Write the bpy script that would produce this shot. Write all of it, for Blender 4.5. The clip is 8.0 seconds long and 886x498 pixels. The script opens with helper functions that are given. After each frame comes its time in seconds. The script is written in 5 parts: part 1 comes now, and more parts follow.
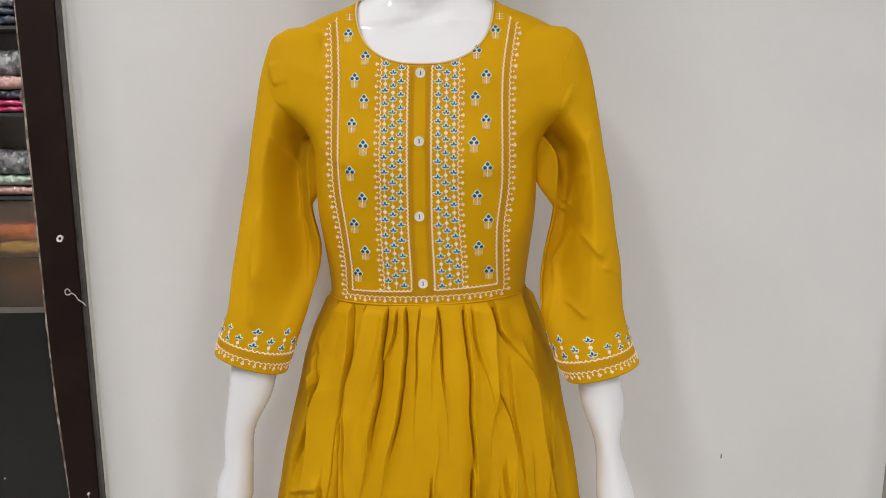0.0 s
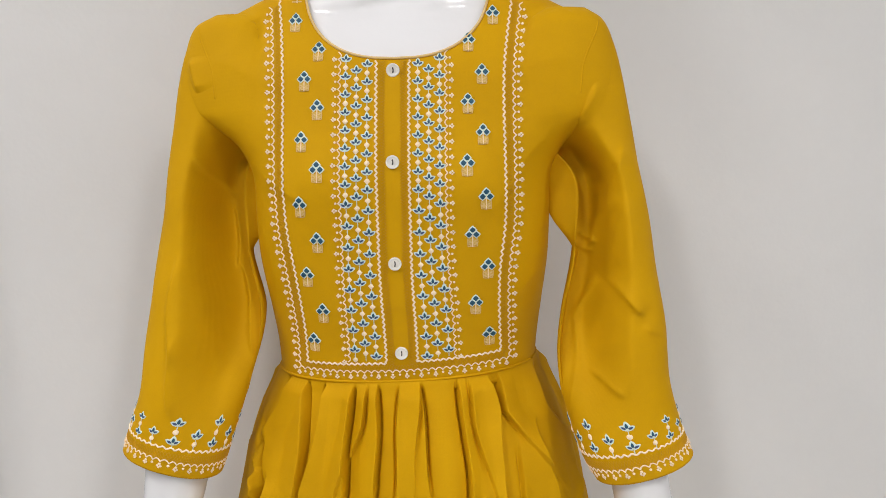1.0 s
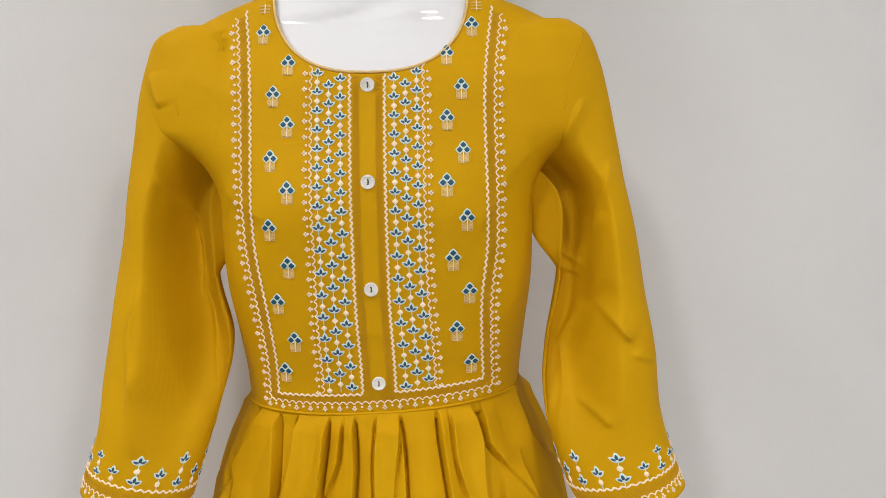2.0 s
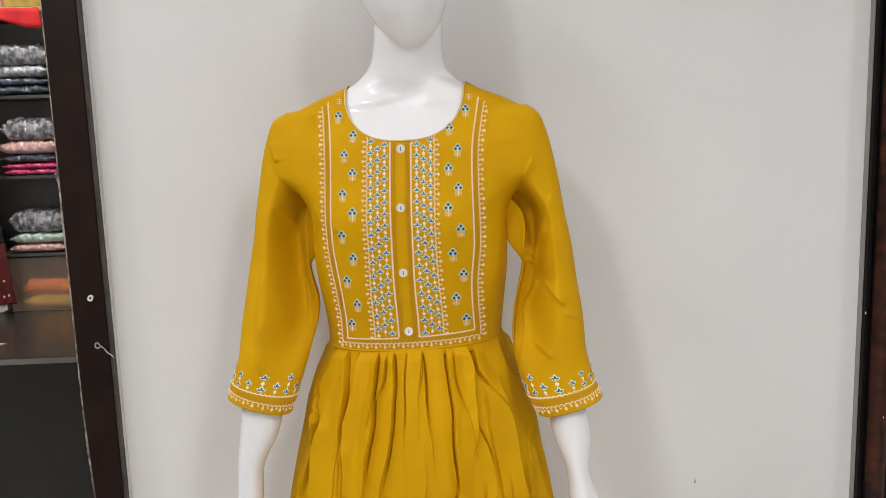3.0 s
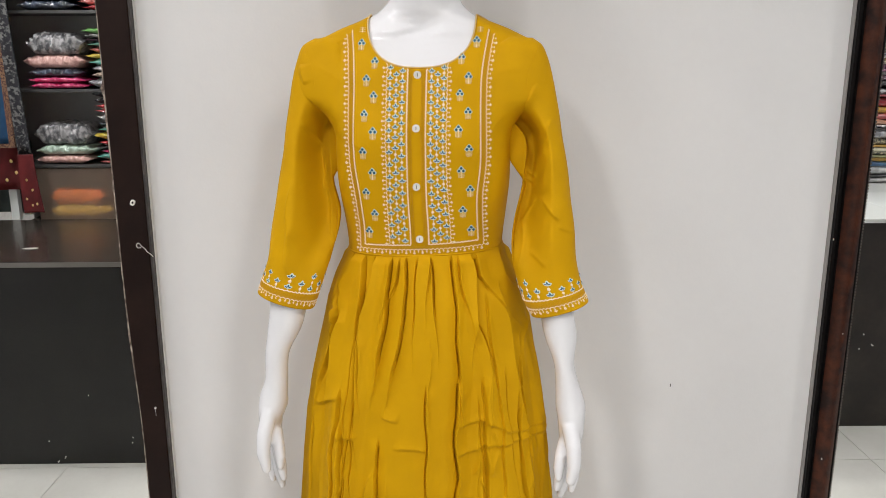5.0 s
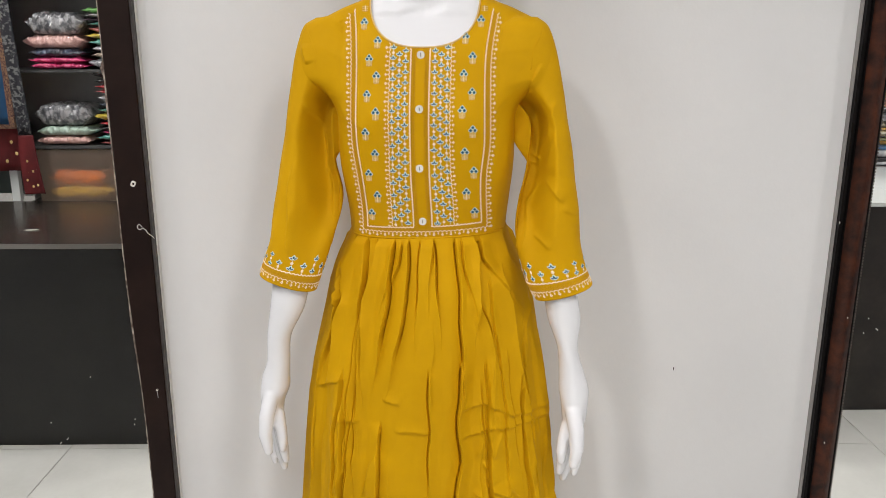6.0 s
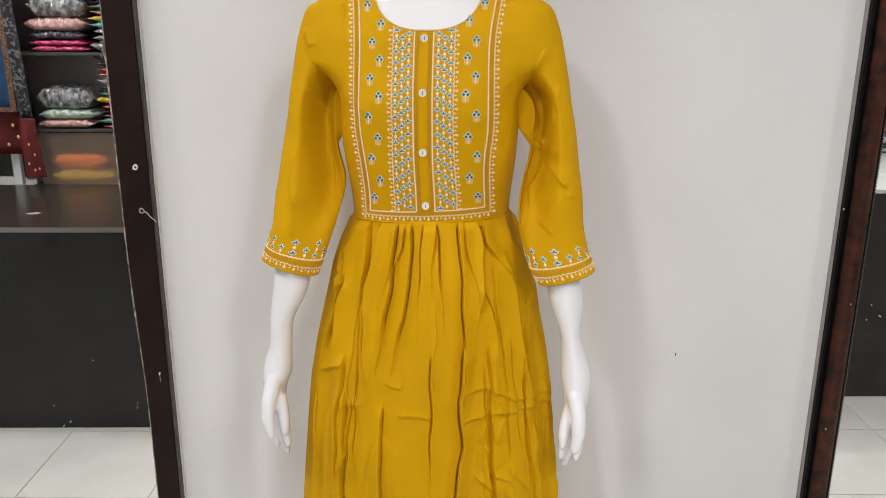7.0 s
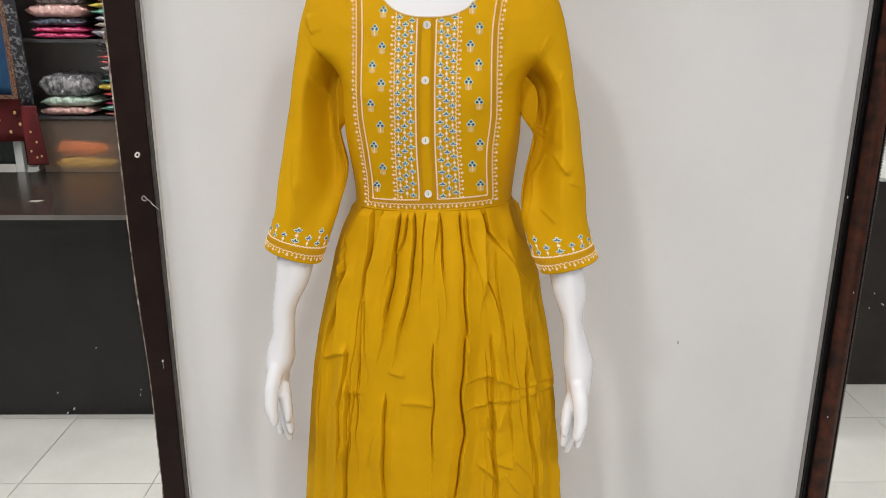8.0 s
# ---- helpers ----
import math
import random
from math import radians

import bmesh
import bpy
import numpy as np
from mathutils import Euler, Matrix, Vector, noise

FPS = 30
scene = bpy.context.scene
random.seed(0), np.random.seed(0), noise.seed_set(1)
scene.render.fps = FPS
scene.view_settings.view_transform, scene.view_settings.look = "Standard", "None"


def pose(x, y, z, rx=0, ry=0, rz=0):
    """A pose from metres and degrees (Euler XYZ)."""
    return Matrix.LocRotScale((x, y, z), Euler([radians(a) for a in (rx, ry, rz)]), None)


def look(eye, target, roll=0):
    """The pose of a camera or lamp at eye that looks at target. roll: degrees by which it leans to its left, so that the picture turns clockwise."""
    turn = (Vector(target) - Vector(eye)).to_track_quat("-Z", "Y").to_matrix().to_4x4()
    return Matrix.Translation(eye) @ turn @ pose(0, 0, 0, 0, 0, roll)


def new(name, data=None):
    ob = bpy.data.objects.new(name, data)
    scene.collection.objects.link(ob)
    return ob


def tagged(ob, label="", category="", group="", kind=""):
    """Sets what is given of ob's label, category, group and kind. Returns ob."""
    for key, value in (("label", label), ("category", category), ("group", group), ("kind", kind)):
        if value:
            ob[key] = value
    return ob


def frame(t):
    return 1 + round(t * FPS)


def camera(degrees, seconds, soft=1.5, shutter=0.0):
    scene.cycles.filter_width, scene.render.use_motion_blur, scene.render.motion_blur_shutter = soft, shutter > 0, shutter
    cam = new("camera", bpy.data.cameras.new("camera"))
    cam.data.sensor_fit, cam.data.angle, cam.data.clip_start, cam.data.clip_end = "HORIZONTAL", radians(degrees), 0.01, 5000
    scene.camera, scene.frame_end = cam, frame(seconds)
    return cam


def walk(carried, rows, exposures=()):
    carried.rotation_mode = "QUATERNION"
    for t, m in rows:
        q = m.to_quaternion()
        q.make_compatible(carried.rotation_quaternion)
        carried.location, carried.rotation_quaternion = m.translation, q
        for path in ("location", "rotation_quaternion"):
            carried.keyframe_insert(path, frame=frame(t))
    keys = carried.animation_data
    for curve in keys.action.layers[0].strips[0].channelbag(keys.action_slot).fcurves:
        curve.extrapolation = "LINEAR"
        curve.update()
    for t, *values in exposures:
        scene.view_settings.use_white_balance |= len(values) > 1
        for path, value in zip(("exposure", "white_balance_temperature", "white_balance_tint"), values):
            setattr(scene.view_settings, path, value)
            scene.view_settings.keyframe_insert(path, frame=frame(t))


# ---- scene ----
cam = camera(57.7, 8.0, soft=0.75)
PATH = [
    (0, (-0.028, -0.999, 1.313), (0.061, 0.96, 0.924), -0.1),
    (0.5, (-0.05, -0.883, 1.306), (0.085, 1.074, 0.913), -0.1),
    (1, (-0.018, -0.733, 1.293), (0.118, 1.235, 0.961), -0.9),
    (1.2, (-0.015, -0.691, 1.299), (0.139, 1.281, 1.003), -1.0),
    (2.3, (-0.032, -0.691, 1.3), (0.18, 1.272, 0.986), -1.1),
    (2.5, (-0.045, -0.838, 1.305), (0.164, 1.131, 1.027), -1.2),
    (2.7, (-0.03, -0.922, 1.32), (0.138, 1.05, 1.036), -1.5),
    (3, (0.018, -1.14, 1.361), (0.067, 0.837, 1.063), -1.9),
    (3.2, (0.012, -1.34, 1.397), (0.064, 0.636, 1.092), -1.8),
    (3.5, (0.017, -1.342, 1.397), (0.06, 0.634, 1.091), -1.9),
    (4, (0.014, -1.343, 1.388), (0.058, 0.628, 1.053), -1.2),
    (4.5, (0.011, -1.314, 1.374), (0.051, 0.642, 0.958), -0.4),
    (6, (0.007, -1.279, 1.363), (0.035, 0.654, 0.849), 0.0),
    (6.5, (0.005, -1.28, 1.364), (0.031, 0.648, 0.832), 0.1),
    (7, (0.005, -1.276, 1.361), (0.029, 0.648, 0.812), 0.2),
    (7.5, (0.004, -1.273, 1.361), (0.025, 0.646, 0.796), 0.2),
    (8, (0.004, -1.275, 1.361), (0.023, 0.64, 0.783), 0.2),
]
walk(cam, [(t, look(eye, target, roll)) for t, eye, target, roll in PATH], [(0, -0.25), (0.5, -0.17), (3.5, -0.17), (4.5, -0.11), (8, -0.11)])

# ---- light ----
world = bpy.data.worlds.new("shop_air")
scene.world = world
world.use_nodes = True
world.node_tree.nodes["Background"].inputs["Color"].default_value = (0.9, 0.95, 1.0, 1)
world.node_tree.nodes["Background"].inputs["Strength"].default_value = 0.05
scene.view_settings.exposure = 0.0

CEIL = 3.0
# All out of view: the first two follow wall shadows, others even the brightness.
LAMP_SPOTS = [(-1.10, -1.95), (0.95, -2.00), (0.0, -3.20), (-1.95, -0.40), (2.35, -0.85), (-1.8, -3.3), (1.8, -3.3), (-1.35, -0.80)]
# The last lamp is added only to brighten the left shelves.
LAMP_WATTS = [30, 25, 24, 18, 18, 28, 26, 13]
for (lx, ly), watts in zip(LAMP_SPOTS, LAMP_WATTS):
    light = bpy.data.lights.new("downlight_glow", "AREA")
    light.shape, light.size, light.energy = "DISK", 0.29, watts
    light.color, light.spread = (1.0, 0.985, 0.98), math.radians(150)
    new("downlight_glow", light).matrix_world = pose(lx, ly, CEIL - 0.035)

# ---- materials ----
def mat(name, color, rough=0.5, metal=0.0, coat=0.0, dark=None, scale=30.0, fine=0.0, fine_scale=400.0, bump=0.0, bump_scale=200.0, spread=(0.35, 0.65), sheen=0.0, vary=0.0, rough_var=0.0, spec=0.5):
    """A surface with colour changes at two scales, relief and its own gloss."""
    m = bpy.data.materials.new(name)
    m.use_nodes = True
    nt = m.node_tree
    b = nt.nodes["Principled BSDF"]
    b.inputs["Roughness"].default_value = rough
    b.inputs["Metallic"].default_value = metal
    b.inputs["Coat Weight"].default_value = coat
    b.inputs["Coat Roughness"].default_value = 0.06
    b.inputs["Sheen Weight"].default_value = sheen
    b.inputs["Specular IOR Level"].default_value = spec
    b.inputs["Base Color"].default_value = (*color, 1)
    co = nt.nodes.new("ShaderNodeTexCoord")
    src = None
    if dark:
        n = nt.nodes.new("ShaderNodeTexNoise")
        n.inputs["Scale"].default_value, n.inputs["Detail"].default_value = scale, 5
        nt.links.new(co.outputs["Object"], n.inputs["Vector"])
        r = nt.nodes.new("ShaderNodeValToRGB")
        r.color_ramp.elements[0].position, r.color_ramp.elements[1].position = spread
        r.color_ramp.elements[0].color, r.color_ramp.elements[1].color = (*dark, 1), (*color, 1)
        nt.links.new(n.outputs["Fac"], r.inputs["Fac"])
        src = r.outputs["Color"]
        if rough_var:
            mr = nt.nodes.new("ShaderNodeMapRange")
            mr.inputs["To Min"].default_value, mr.inputs["To Max"].default_value = rough - rough_var, rough + rough_var
            nt.links.new(n.outputs["Fac"], mr.inputs["Value"])
            nt.links.new(mr.outputs["Result"], b.inputs["Roughness"])
    if fine:
        n2 = nt.nodes.new("ShaderNodeTexNoise")
        n2.inputs["Scale"].default_value, n2.inputs["Detail"].default_value = fine_scale, 3
        nt.links.new(co.outputs["Object"], n2.inputs["Vector"])
        mx = nt.nodes.new("ShaderNodeHueSaturation")
        mr2 = nt.nodes.new("ShaderNodeMapRange")
        mr2.inputs["To Min"].default_value, mr2.inputs["To Max"].default_value = 1 - fine, 1 + fine
        nt.links.new(n2.outputs["Fac"], mr2.inputs["Value"])
        nt.links.new(mr2.outputs["Result"], mx.inputs["Value"])
        if src:
            nt.links.new(src, mx.inputs["Color"])
        else:
            mx.inputs["Color"].default_value = (*color, 1)
        src = mx.outputs["Color"]
    if vary:
        oi = nt.nodes.new("ShaderNodeObjectInfo")
        mr3 = nt.nodes.new("ShaderNodeMapRange")
        mr3.inputs["To Min"].default_value, mr3.inputs["To Max"].default_value = 1 - vary, 1 + vary
        hs = nt.nodes.new("ShaderNodeHueSaturation")
        nt.links.new(oi.outputs["Random"], mr3.inputs["Value"])
        nt.links.new(mr3.outputs["Result"], hs.inputs["Value"])
        if src:
            nt.links.new(src, hs.inputs["Color"])
        else:
            hs.inputs["Color"].default_value = (*color, 1)
        src = hs.outputs["Color"]
    if src:
        nt.links.new(src, b.inputs["Base Color"])
    if bump:
        n3 = nt.nodes.new("ShaderNodeTexNoise")
        n3.inputs["Scale"].default_value, n3.inputs["Detail"].default_value = bump_scale, 4
        nt.links.new(co.outputs["Object"], n3.inputs["Vector"])
        bp = nt.nodes.new("ShaderNodeBump")
        bp.inputs["Strength"].default_value, bp.inputs["Distance"].default_value = bump, 0.004
        nt.links.new(n3.outputs["Fac"], bp.inputs["Height"])
        nt.links.new(bp.outputs["Normal"], b.inputs["Normal"])
    return m


def woven(name, color, dark):
    """Thin plain-woven rayon: a fine crossed thread relief over soft mottling."""
    m = mat(name, color, 0.7, dark=dark, scale=9.0, fine=0.05, fine_scale=900.0, spread=(0.25, 0.75), spec=0.10)
    nt = m.node_tree
    b = nt.nodes["Principled BSDF"]
    co = nt.nodes.new("ShaderNodeTexCoord")
    heights = []
    for axis in ("X", "Z"):
        w = nt.nodes.new("ShaderNodeTexWave")
        w.bands_direction = axis
        w.inputs["Scale"].default_value, w.inputs["Distortion"].default_value, w.inputs["Detail"].default_value = 420.0, 1.5, 1.0
        nt.links.new(co.outputs["Object"], w.inputs["Vector"])
        heights.append(w.outputs["Fac"])
    mul = nt.nodes.new("ShaderNodeMath")
    mul.operation = "ADD"
    nt.links.new(heights[0], mul.inputs[0])
    nt.links.new(heights[1], mul.inputs[1])
    soft = nt.nodes.new("ShaderNodeTexNoise")
    soft.inputs["Scale"].default_value, soft.inputs["Detail"].default_value = 28.0, 3
    nt.links.new(co.outputs["Object"], soft.inputs["Vector"])
    b1 = nt.nodes.new("ShaderNodeBump")
    b1.inputs["Strength"].default_value, b1.inputs["Distance"].default_value = 0.12, 0.0006
    b2 = nt.nodes.new("ShaderNodeBump")
    b2.inputs["Strength"].default_value, b2.inputs["Distance"].default_value = 0.12, 0.005
    nt.links.new(mul.outputs[0], b1.inputs["Height"])
    nt.links.new(soft.outputs["Fac"], b2.inputs["Height"])
    nt.links.new(b2.outputs["Normal"], b1.inputs["Normal"])
    nt.links.new(b1.outputs["Normal"], b.inputs["Normal"])
    return m


M_DRESS = woven("mustard_rayon", (0.620, 0.335, 0.0017), (0.550, 0.291, 0.0013))
M_CREAM = mat("cream_thread", (0.92, 0.74, 0.52), 0.6, fine=0.2, fine_scale=900)
M_TEAL = mat("teal_thread", (0.007, 0.075, 0.135), 0.6, fine=0.35, fine_scale=700)
M_INDIGO = mat("indigo_thread", (0.045, 0.075, 0.16), 0.6, fine=0.3, fine_scale=700)
M_CYAN = mat("pale_cyan_thread", (0.62, 0.74, 0.70), 0.6, fine=0.2, fine_scale=700)
M_BEIGE = mat("beige_thread", (0.72, 0.50, 0.20), 0.6, fine=0.2, fine_scale=700)
M_STRAW = mat("straw_thread", (0.68, 0.45, 0.10), 0.65, dark=(0.60, 0.38, 0.06), scale=500, fine=0.2, fine_scale=700)
M_GOLDST = mat("ochre_thread", (0.56, 0.285, 0.0016), 0.75, fine=0.15, fine_scale=700)
M_BUTTON = mat("shell_button", (0.82, 0.80, 0.76), 0.25, dark=(0.70, 0.68, 0.62), scale=90, coat=0.3)
M_MANNEQUIN = mat("gloss_white_fibreglass", (0.81, 0.81, 0.835), 0.42, coat=0.8, dark=(0.78, 0.78, 0.805), scale=5, bump=0.16, bump_scale=34)
M_WALL = mat("white_wall_paint", (0.738, 0.736, 0.738), 0.6, dark=(0.70, 0.699, 0.702), scale=2.2, fine=0.015, fine_scale=60, bump=0.05, bump_scale=160)
M_ROOM = mat("room_paint", (0.72, 0.71, 0.70), 0.7, dark=(0.66, 0.65, 0.64), scale=3.0)
# Assumed grey for the unseen walls, dark enough to limit bounced light.
M_GREYWALL = mat("grey_unseen_wall", (0.34, 0.33, 0.32), 0.5, dark=(0.26, 0.25, 0.24), scale=3.0, fine=0.2, fine_scale=40)
M_FRAME = mat("dark_brown_laminate", (0.018, 0.009, 0.007), 0.5, dark=(0.012, 0.006, 0.005), scale=14, fine=0.12, fine_scale=180, bump=0.04, bump_scale=120, spec=0.18)
M_EDGE = mat("grey_edge_strip", (0.075, 0.062, 0.060), 0.5, dark=(0.035, 0.03, 0.03), scale=40)
M_CHIP = mat("chipped_board_edge", (0.42, 0.36, 0.30), 0.7, dark=(0.08, 0.05, 0.04), scale=70)
M_BLACK = mat("black_lacquer", (0.004, 0.0035, 0.0035), 0.38, dark=(0.007, 0.006, 0.006), scale=30, spec=0.10)
M_BROWNWOOD = mat("worn_brown_moulding", (0.070, 0.020, 0.009), 0.45, dark=(0.014, 0.006, 0.005), scale=34, fine=0.22, fine_scale=160, bump=0.14, bump_scale=70, rough_var=0.1, spec=0.22)
M_MIRROR = mat("silvered_glass", (0.90, 0.91, 0.90), 0.008, metal=1.0)
M_COUNTER = mat("black_laminate", (0.014, 0.013, 0.012), 0.42, dark=(0.009, 0.008, 0.008), scale=6, fine=0.2, fine_scale=220)
M_COUNTERTOP = mat("dark_gloss_worktop", (0.045, 0.036, 0.030), 0.24, dark=(0.032, 0.026, 0.022), scale=8, fine=0.1, fine_scale=150)
M_RISER = mat("brown_gloss_laminate", (0.060, 0.045, 0.038), 0.22, dark=(0.045, 0.034, 0.029), scale=5, fine=0.1, fine_scale=120)
M_SHELFBACK = mat("slate_laminate", (0.34, 0.34, 0.325), 0.34, dark=(0.27, 0.27, 0.265), scale=7)
M_SHELF = mat("charcoal_laminate", (0.10, 0.10, 0.098), 0.36, dark=(0.045, 0.045, 0.045), scale=7)
M_WOODDARK = mat("dark_wenge_panel", (0.030, 0.022, 0.018), 0.42, dark=(0.016, 0.012, 0.010), scale=10, fine=0.25, fine_scale=60, bump=0.05)
M_WHITETOP = mat("white_gloss_top", (0.80, 0.83, 0.82), 0.2, dark=(0.76, 0.79, 0.78), scale=3)
M_TILE = mat("ivory_floor_tile", (0.74, 0.73, 0.69), 0.16, dark=(0.68, 0.67, 0.63), scale=5, fine=0.03, fine_scale=60, vary=0.04)
M_GROUT = mat("grey_grout", (0.22, 0.21, 0.19), 0.8, dark=(0.16, 0.15, 0.14), scale=40)
M_NAIL = mat("grey_steel", (0.55, 0.55, 0.55), 0.35, metal=1.0)
M_WHITEBIT = mat("white_scrap", (0.78, 0.76, 0.70), 0.6)
M_LAMP = mat("lamp_rim", (0.8, 0.8, 0.8), 0.4)


def glowing(name, color, strength):
    m = bpy.data.materials.new(name)
    m.use_nodes = True
    b = m.node_tree.nodes["Principled BSDF"]
    b.inputs["Emission Color"].default_value = (*color, 1)
    b.inputs["Emission Strength"].default_value = strength
    return m


M_GLOW = glowing("lamp_diffuser", (1, 0.97, 0.93), 6.0)

# ---- mesh helpers ----
def mesh_of(name, bm, mats, smooth=False):
    me = bpy.data.meshes.new(name)
    bmesh.ops.recalc_face_normals(bm, faces=bm.faces)
    bm.to_mesh(me)
    bm.free()
    for m in (mats if isinstance(mats, (list, tuple)) else [mats]):
        me.materials.append(m)
    if smooth:
        me.polygons.foreach_set("use_smooth", [True] * len(me.polygons))
    return me


def part(name, bm, mats, parent, label="", smooth=False):
    """One mesh object under a thing or under a part."""
    ob = new(name, mesh_of(name, bm, mats, smooth))
    ob.parent = parent
    if label:
        ob["label"] = label
    return ob


def thing(name, label, category, at=(0, 0, 0), group="", kind="", turn=0.0):
    ob = new(name)
    ob.empty_display_size = 0.05
    ob.matrix_basis = pose(*at, 0, 0, turn)
    return tagged(ob, label, category, group, kind)


def box(bm, x0, x1, y0, y1, z0, z1, bevel=0.0, mi=0):
    vs = [bm.verts.new((x, y, z)) for z in (z0, z1) for x, y in ((x0, y0), (x1, y0), (x1, y1), (x0, y1))]
    fs = [bm.faces.new([vs[i] for i in q]) for q in ((3, 2, 1, 0), (4, 5, 6, 7), (0, 1, 5, 4), (1, 2, 6, 5), (2, 3, 7, 6), (3, 0, 4, 7))]
    for f in fs:
        f.material_index = mi
    if bevel:
        es = list({e for f in fs for e in f.edges})
        bmesh.ops.bevel(bm, geom=es, offset=bevel, segments=2, affect="EDGES", profile=0.7)
    return bm


def boxed(*a, **k):
    return box(bmesh.new(), *a, **k)


def grid_faces(bm, rows, closed=True, mi=0):
    """Faces between rows of vertices."""
    for a, b in zip(rows[:-1], rows[1:]):
        n = len(a)
        for i in range(n if closed else n - 1):
            j = (i + 1) % n
            bm.faces.new((a[i], a[j], b[j], b[i])).material_index = mi


def smooth01(x):
    x = max(0.0, min(1.0, x))
    return x * x * (3 - 2 * x)


def along(table, z):
    """Values between the rows of a table of (key, a, b, ...), eased by a cubic through the neighbours."""
    n = len(table)
    if z <= table[0][0]:
        return table[0][1:]
    if z >= table[-1][0]:
        return table[-1][1:]
    for i in range(n - 1):
        a, b = table[i], table[i + 1]
        if z <= b[0]:
            t = (z - a[0]) / (b[0] - a[0])
            p, q = table[max(0, i - 1)], table[min(n - 1, i + 2)]
            out = []
            for k in range(1, len(a)):
                h = b[0] - a[0]
                ma = (b[k] - p[k]) / (b[0] - p[0]) * h
                mb = (q[k] - a[k]) / (q[0] - a[0]) * h
                out.append((2 * t**3 - 3 * t**2 + 1) * a[k] + (t**3 - 2 * t**2 + t) * ma + (-2 * t**3 + 3 * t**2) * b[k] + (t**3 - t**2) * mb)
            return out


def tube(bm, pts, radii, sides=10, caps=True, squash=1.0):
    """A round bar along a line of points."""
    rows = []
    for i, p in enumerate(pts):
        p = Vector(p)
        d = (Vector(pts[min(i + 1, len(pts) - 1)]) - Vector(pts[max(i - 1, 0)])).normalized()
        up = Vector((0, 1, 0)) if abs(d.y) < 0.9 else Vector((1, 0, 0))
        a = d.cross(up).normalized()
        b = d.cross(a).normalized()
        r = radii[i] if isinstance(radii, (list, tuple)) else radii
        rows.append([bm.verts.new(p + a * r * math.cos(t) + b * r * squash * math.sin(t)) for t in [2 * math.pi * k / sides for k in range(sides)]])
    grid_faces(bm, rows)
    if caps:
        bm.faces.new(rows[0])
        bm.faces.new(rows[-1][::-1])
    return bm


# ---- the room ----
MIRROR_Y = 0.270
X0, X1, Y0 = -2.45, 2.65, -3.90

floor = tagged(new("floor", mesh_of("floor", boxed(X0, X1, Y0, 0.40, -0.05, -0.004), M_GROUT)), "grey grout bed under ivory glazed floor tiles", "floor", kind="structure")
tagged(new("ceiling", mesh_of("ceiling", boxed(X0, X1, Y0, 0.40, CEIL, CEIL + 0.1), M_ROOM)), "plain white painted shop ceiling", "ceiling", kind="structure")
tagged(new("wall_north", mesh_of("wall_north", boxed(X0, X1, 0.276, 0.40, 0, CEIL), M_WALL)), "off-white painted wall between two mirrors", "wall", kind="structure")
# Three unseen walls added to close the room and hold down its fill light.
tagged(new("wall_south", mesh_of("wall_south", boxed(X0, X1, Y0 - 0.1, Y0, 0, CEIL), M_GREYWALL)), "unseen mid grey back wall, added to close the room", "wall", kind="structure")
tagged(new("wall_west", mesh_of("wall_west", boxed(X0 - 0.1, X0, Y0 - 0.1, 0.40, 0, CEIL), M_GREYWALL)), "unseen mid grey side wall, added to close the room", "wall", kind="structure")
tagged(new("wall_east", mesh_of("wall_east", boxed(X1, X1 + 0.1, Y0 - 0.1, 0.40, 0, CEIL), M_GREYWALL)), "unseen mid grey side wall, added to close the room", "wall", kind="structure")

# Fixtures for the lamps above, added fill lamps included.
for lx, ly in LAMP_SPOTS:
    lamp = thing("ceiling_light", "unseen round white ceiling downlight, lit, one of a set partly added as fill", "ceiling light", (lx, ly, CEIL), "ceiling downlights")
    bm = bmesh.new()
    rows = [[bm.verts.new((r * math.cos(a), r * math.sin(a), z)) for a in [2 * math.pi * k / 28 for k in range(28)]] for r, z in ((0.170, 0), (0.170, -0.008), (0.152, -0.012), (0.147, -0.004))]
    grid_faces(bm, rows)
    part("rim", bm, M_LAMP, lamp)
    bm = bmesh.new()
    bm.faces.new([bm.verts.new((0.147 * math.cos(a), 0.147 * math.sin(a), -0.006)) for a in [2 * math.pi * k / 28 for k in range(28)]])
    part("diffuser", bm, M_GLOW, lamp, "glowing white diffuser")


# ---- mirrors and their frames ----
def wobble_edge(bm, x, y0, y1, z0, z1, amp, width, seed, steps=160, taper=0.0):
    """A thin strip with a ragged outer edge, as chipped board shows."""
    rnd = random.Random(seed)
    rows, drift = [], 0.0
    for i in range(steps + 1):
        z = z0 + (z1 - z0) * i / steps
        drift = 0.86 * drift + rnd.uniform(-amp, amp)
        chip = -amp * 5 * rnd.random() if rnd.random() < 0.035 else 0
        xo = x + taper * (1 - smooth01((z - 0.55) / 0.40))
        xa = xo - width - abs(drift) * 0.6 + chip
        rows.append([bm.verts.new(p) for p in ((xa, y1, z), (xa, y0, z), (xo, y0, z), (xo, y1, z))])
    grid_faces(bm, rows)
    bm.faces.new(rows[0])
    bm.faces.new(rows[-1][::-1])
    return bm


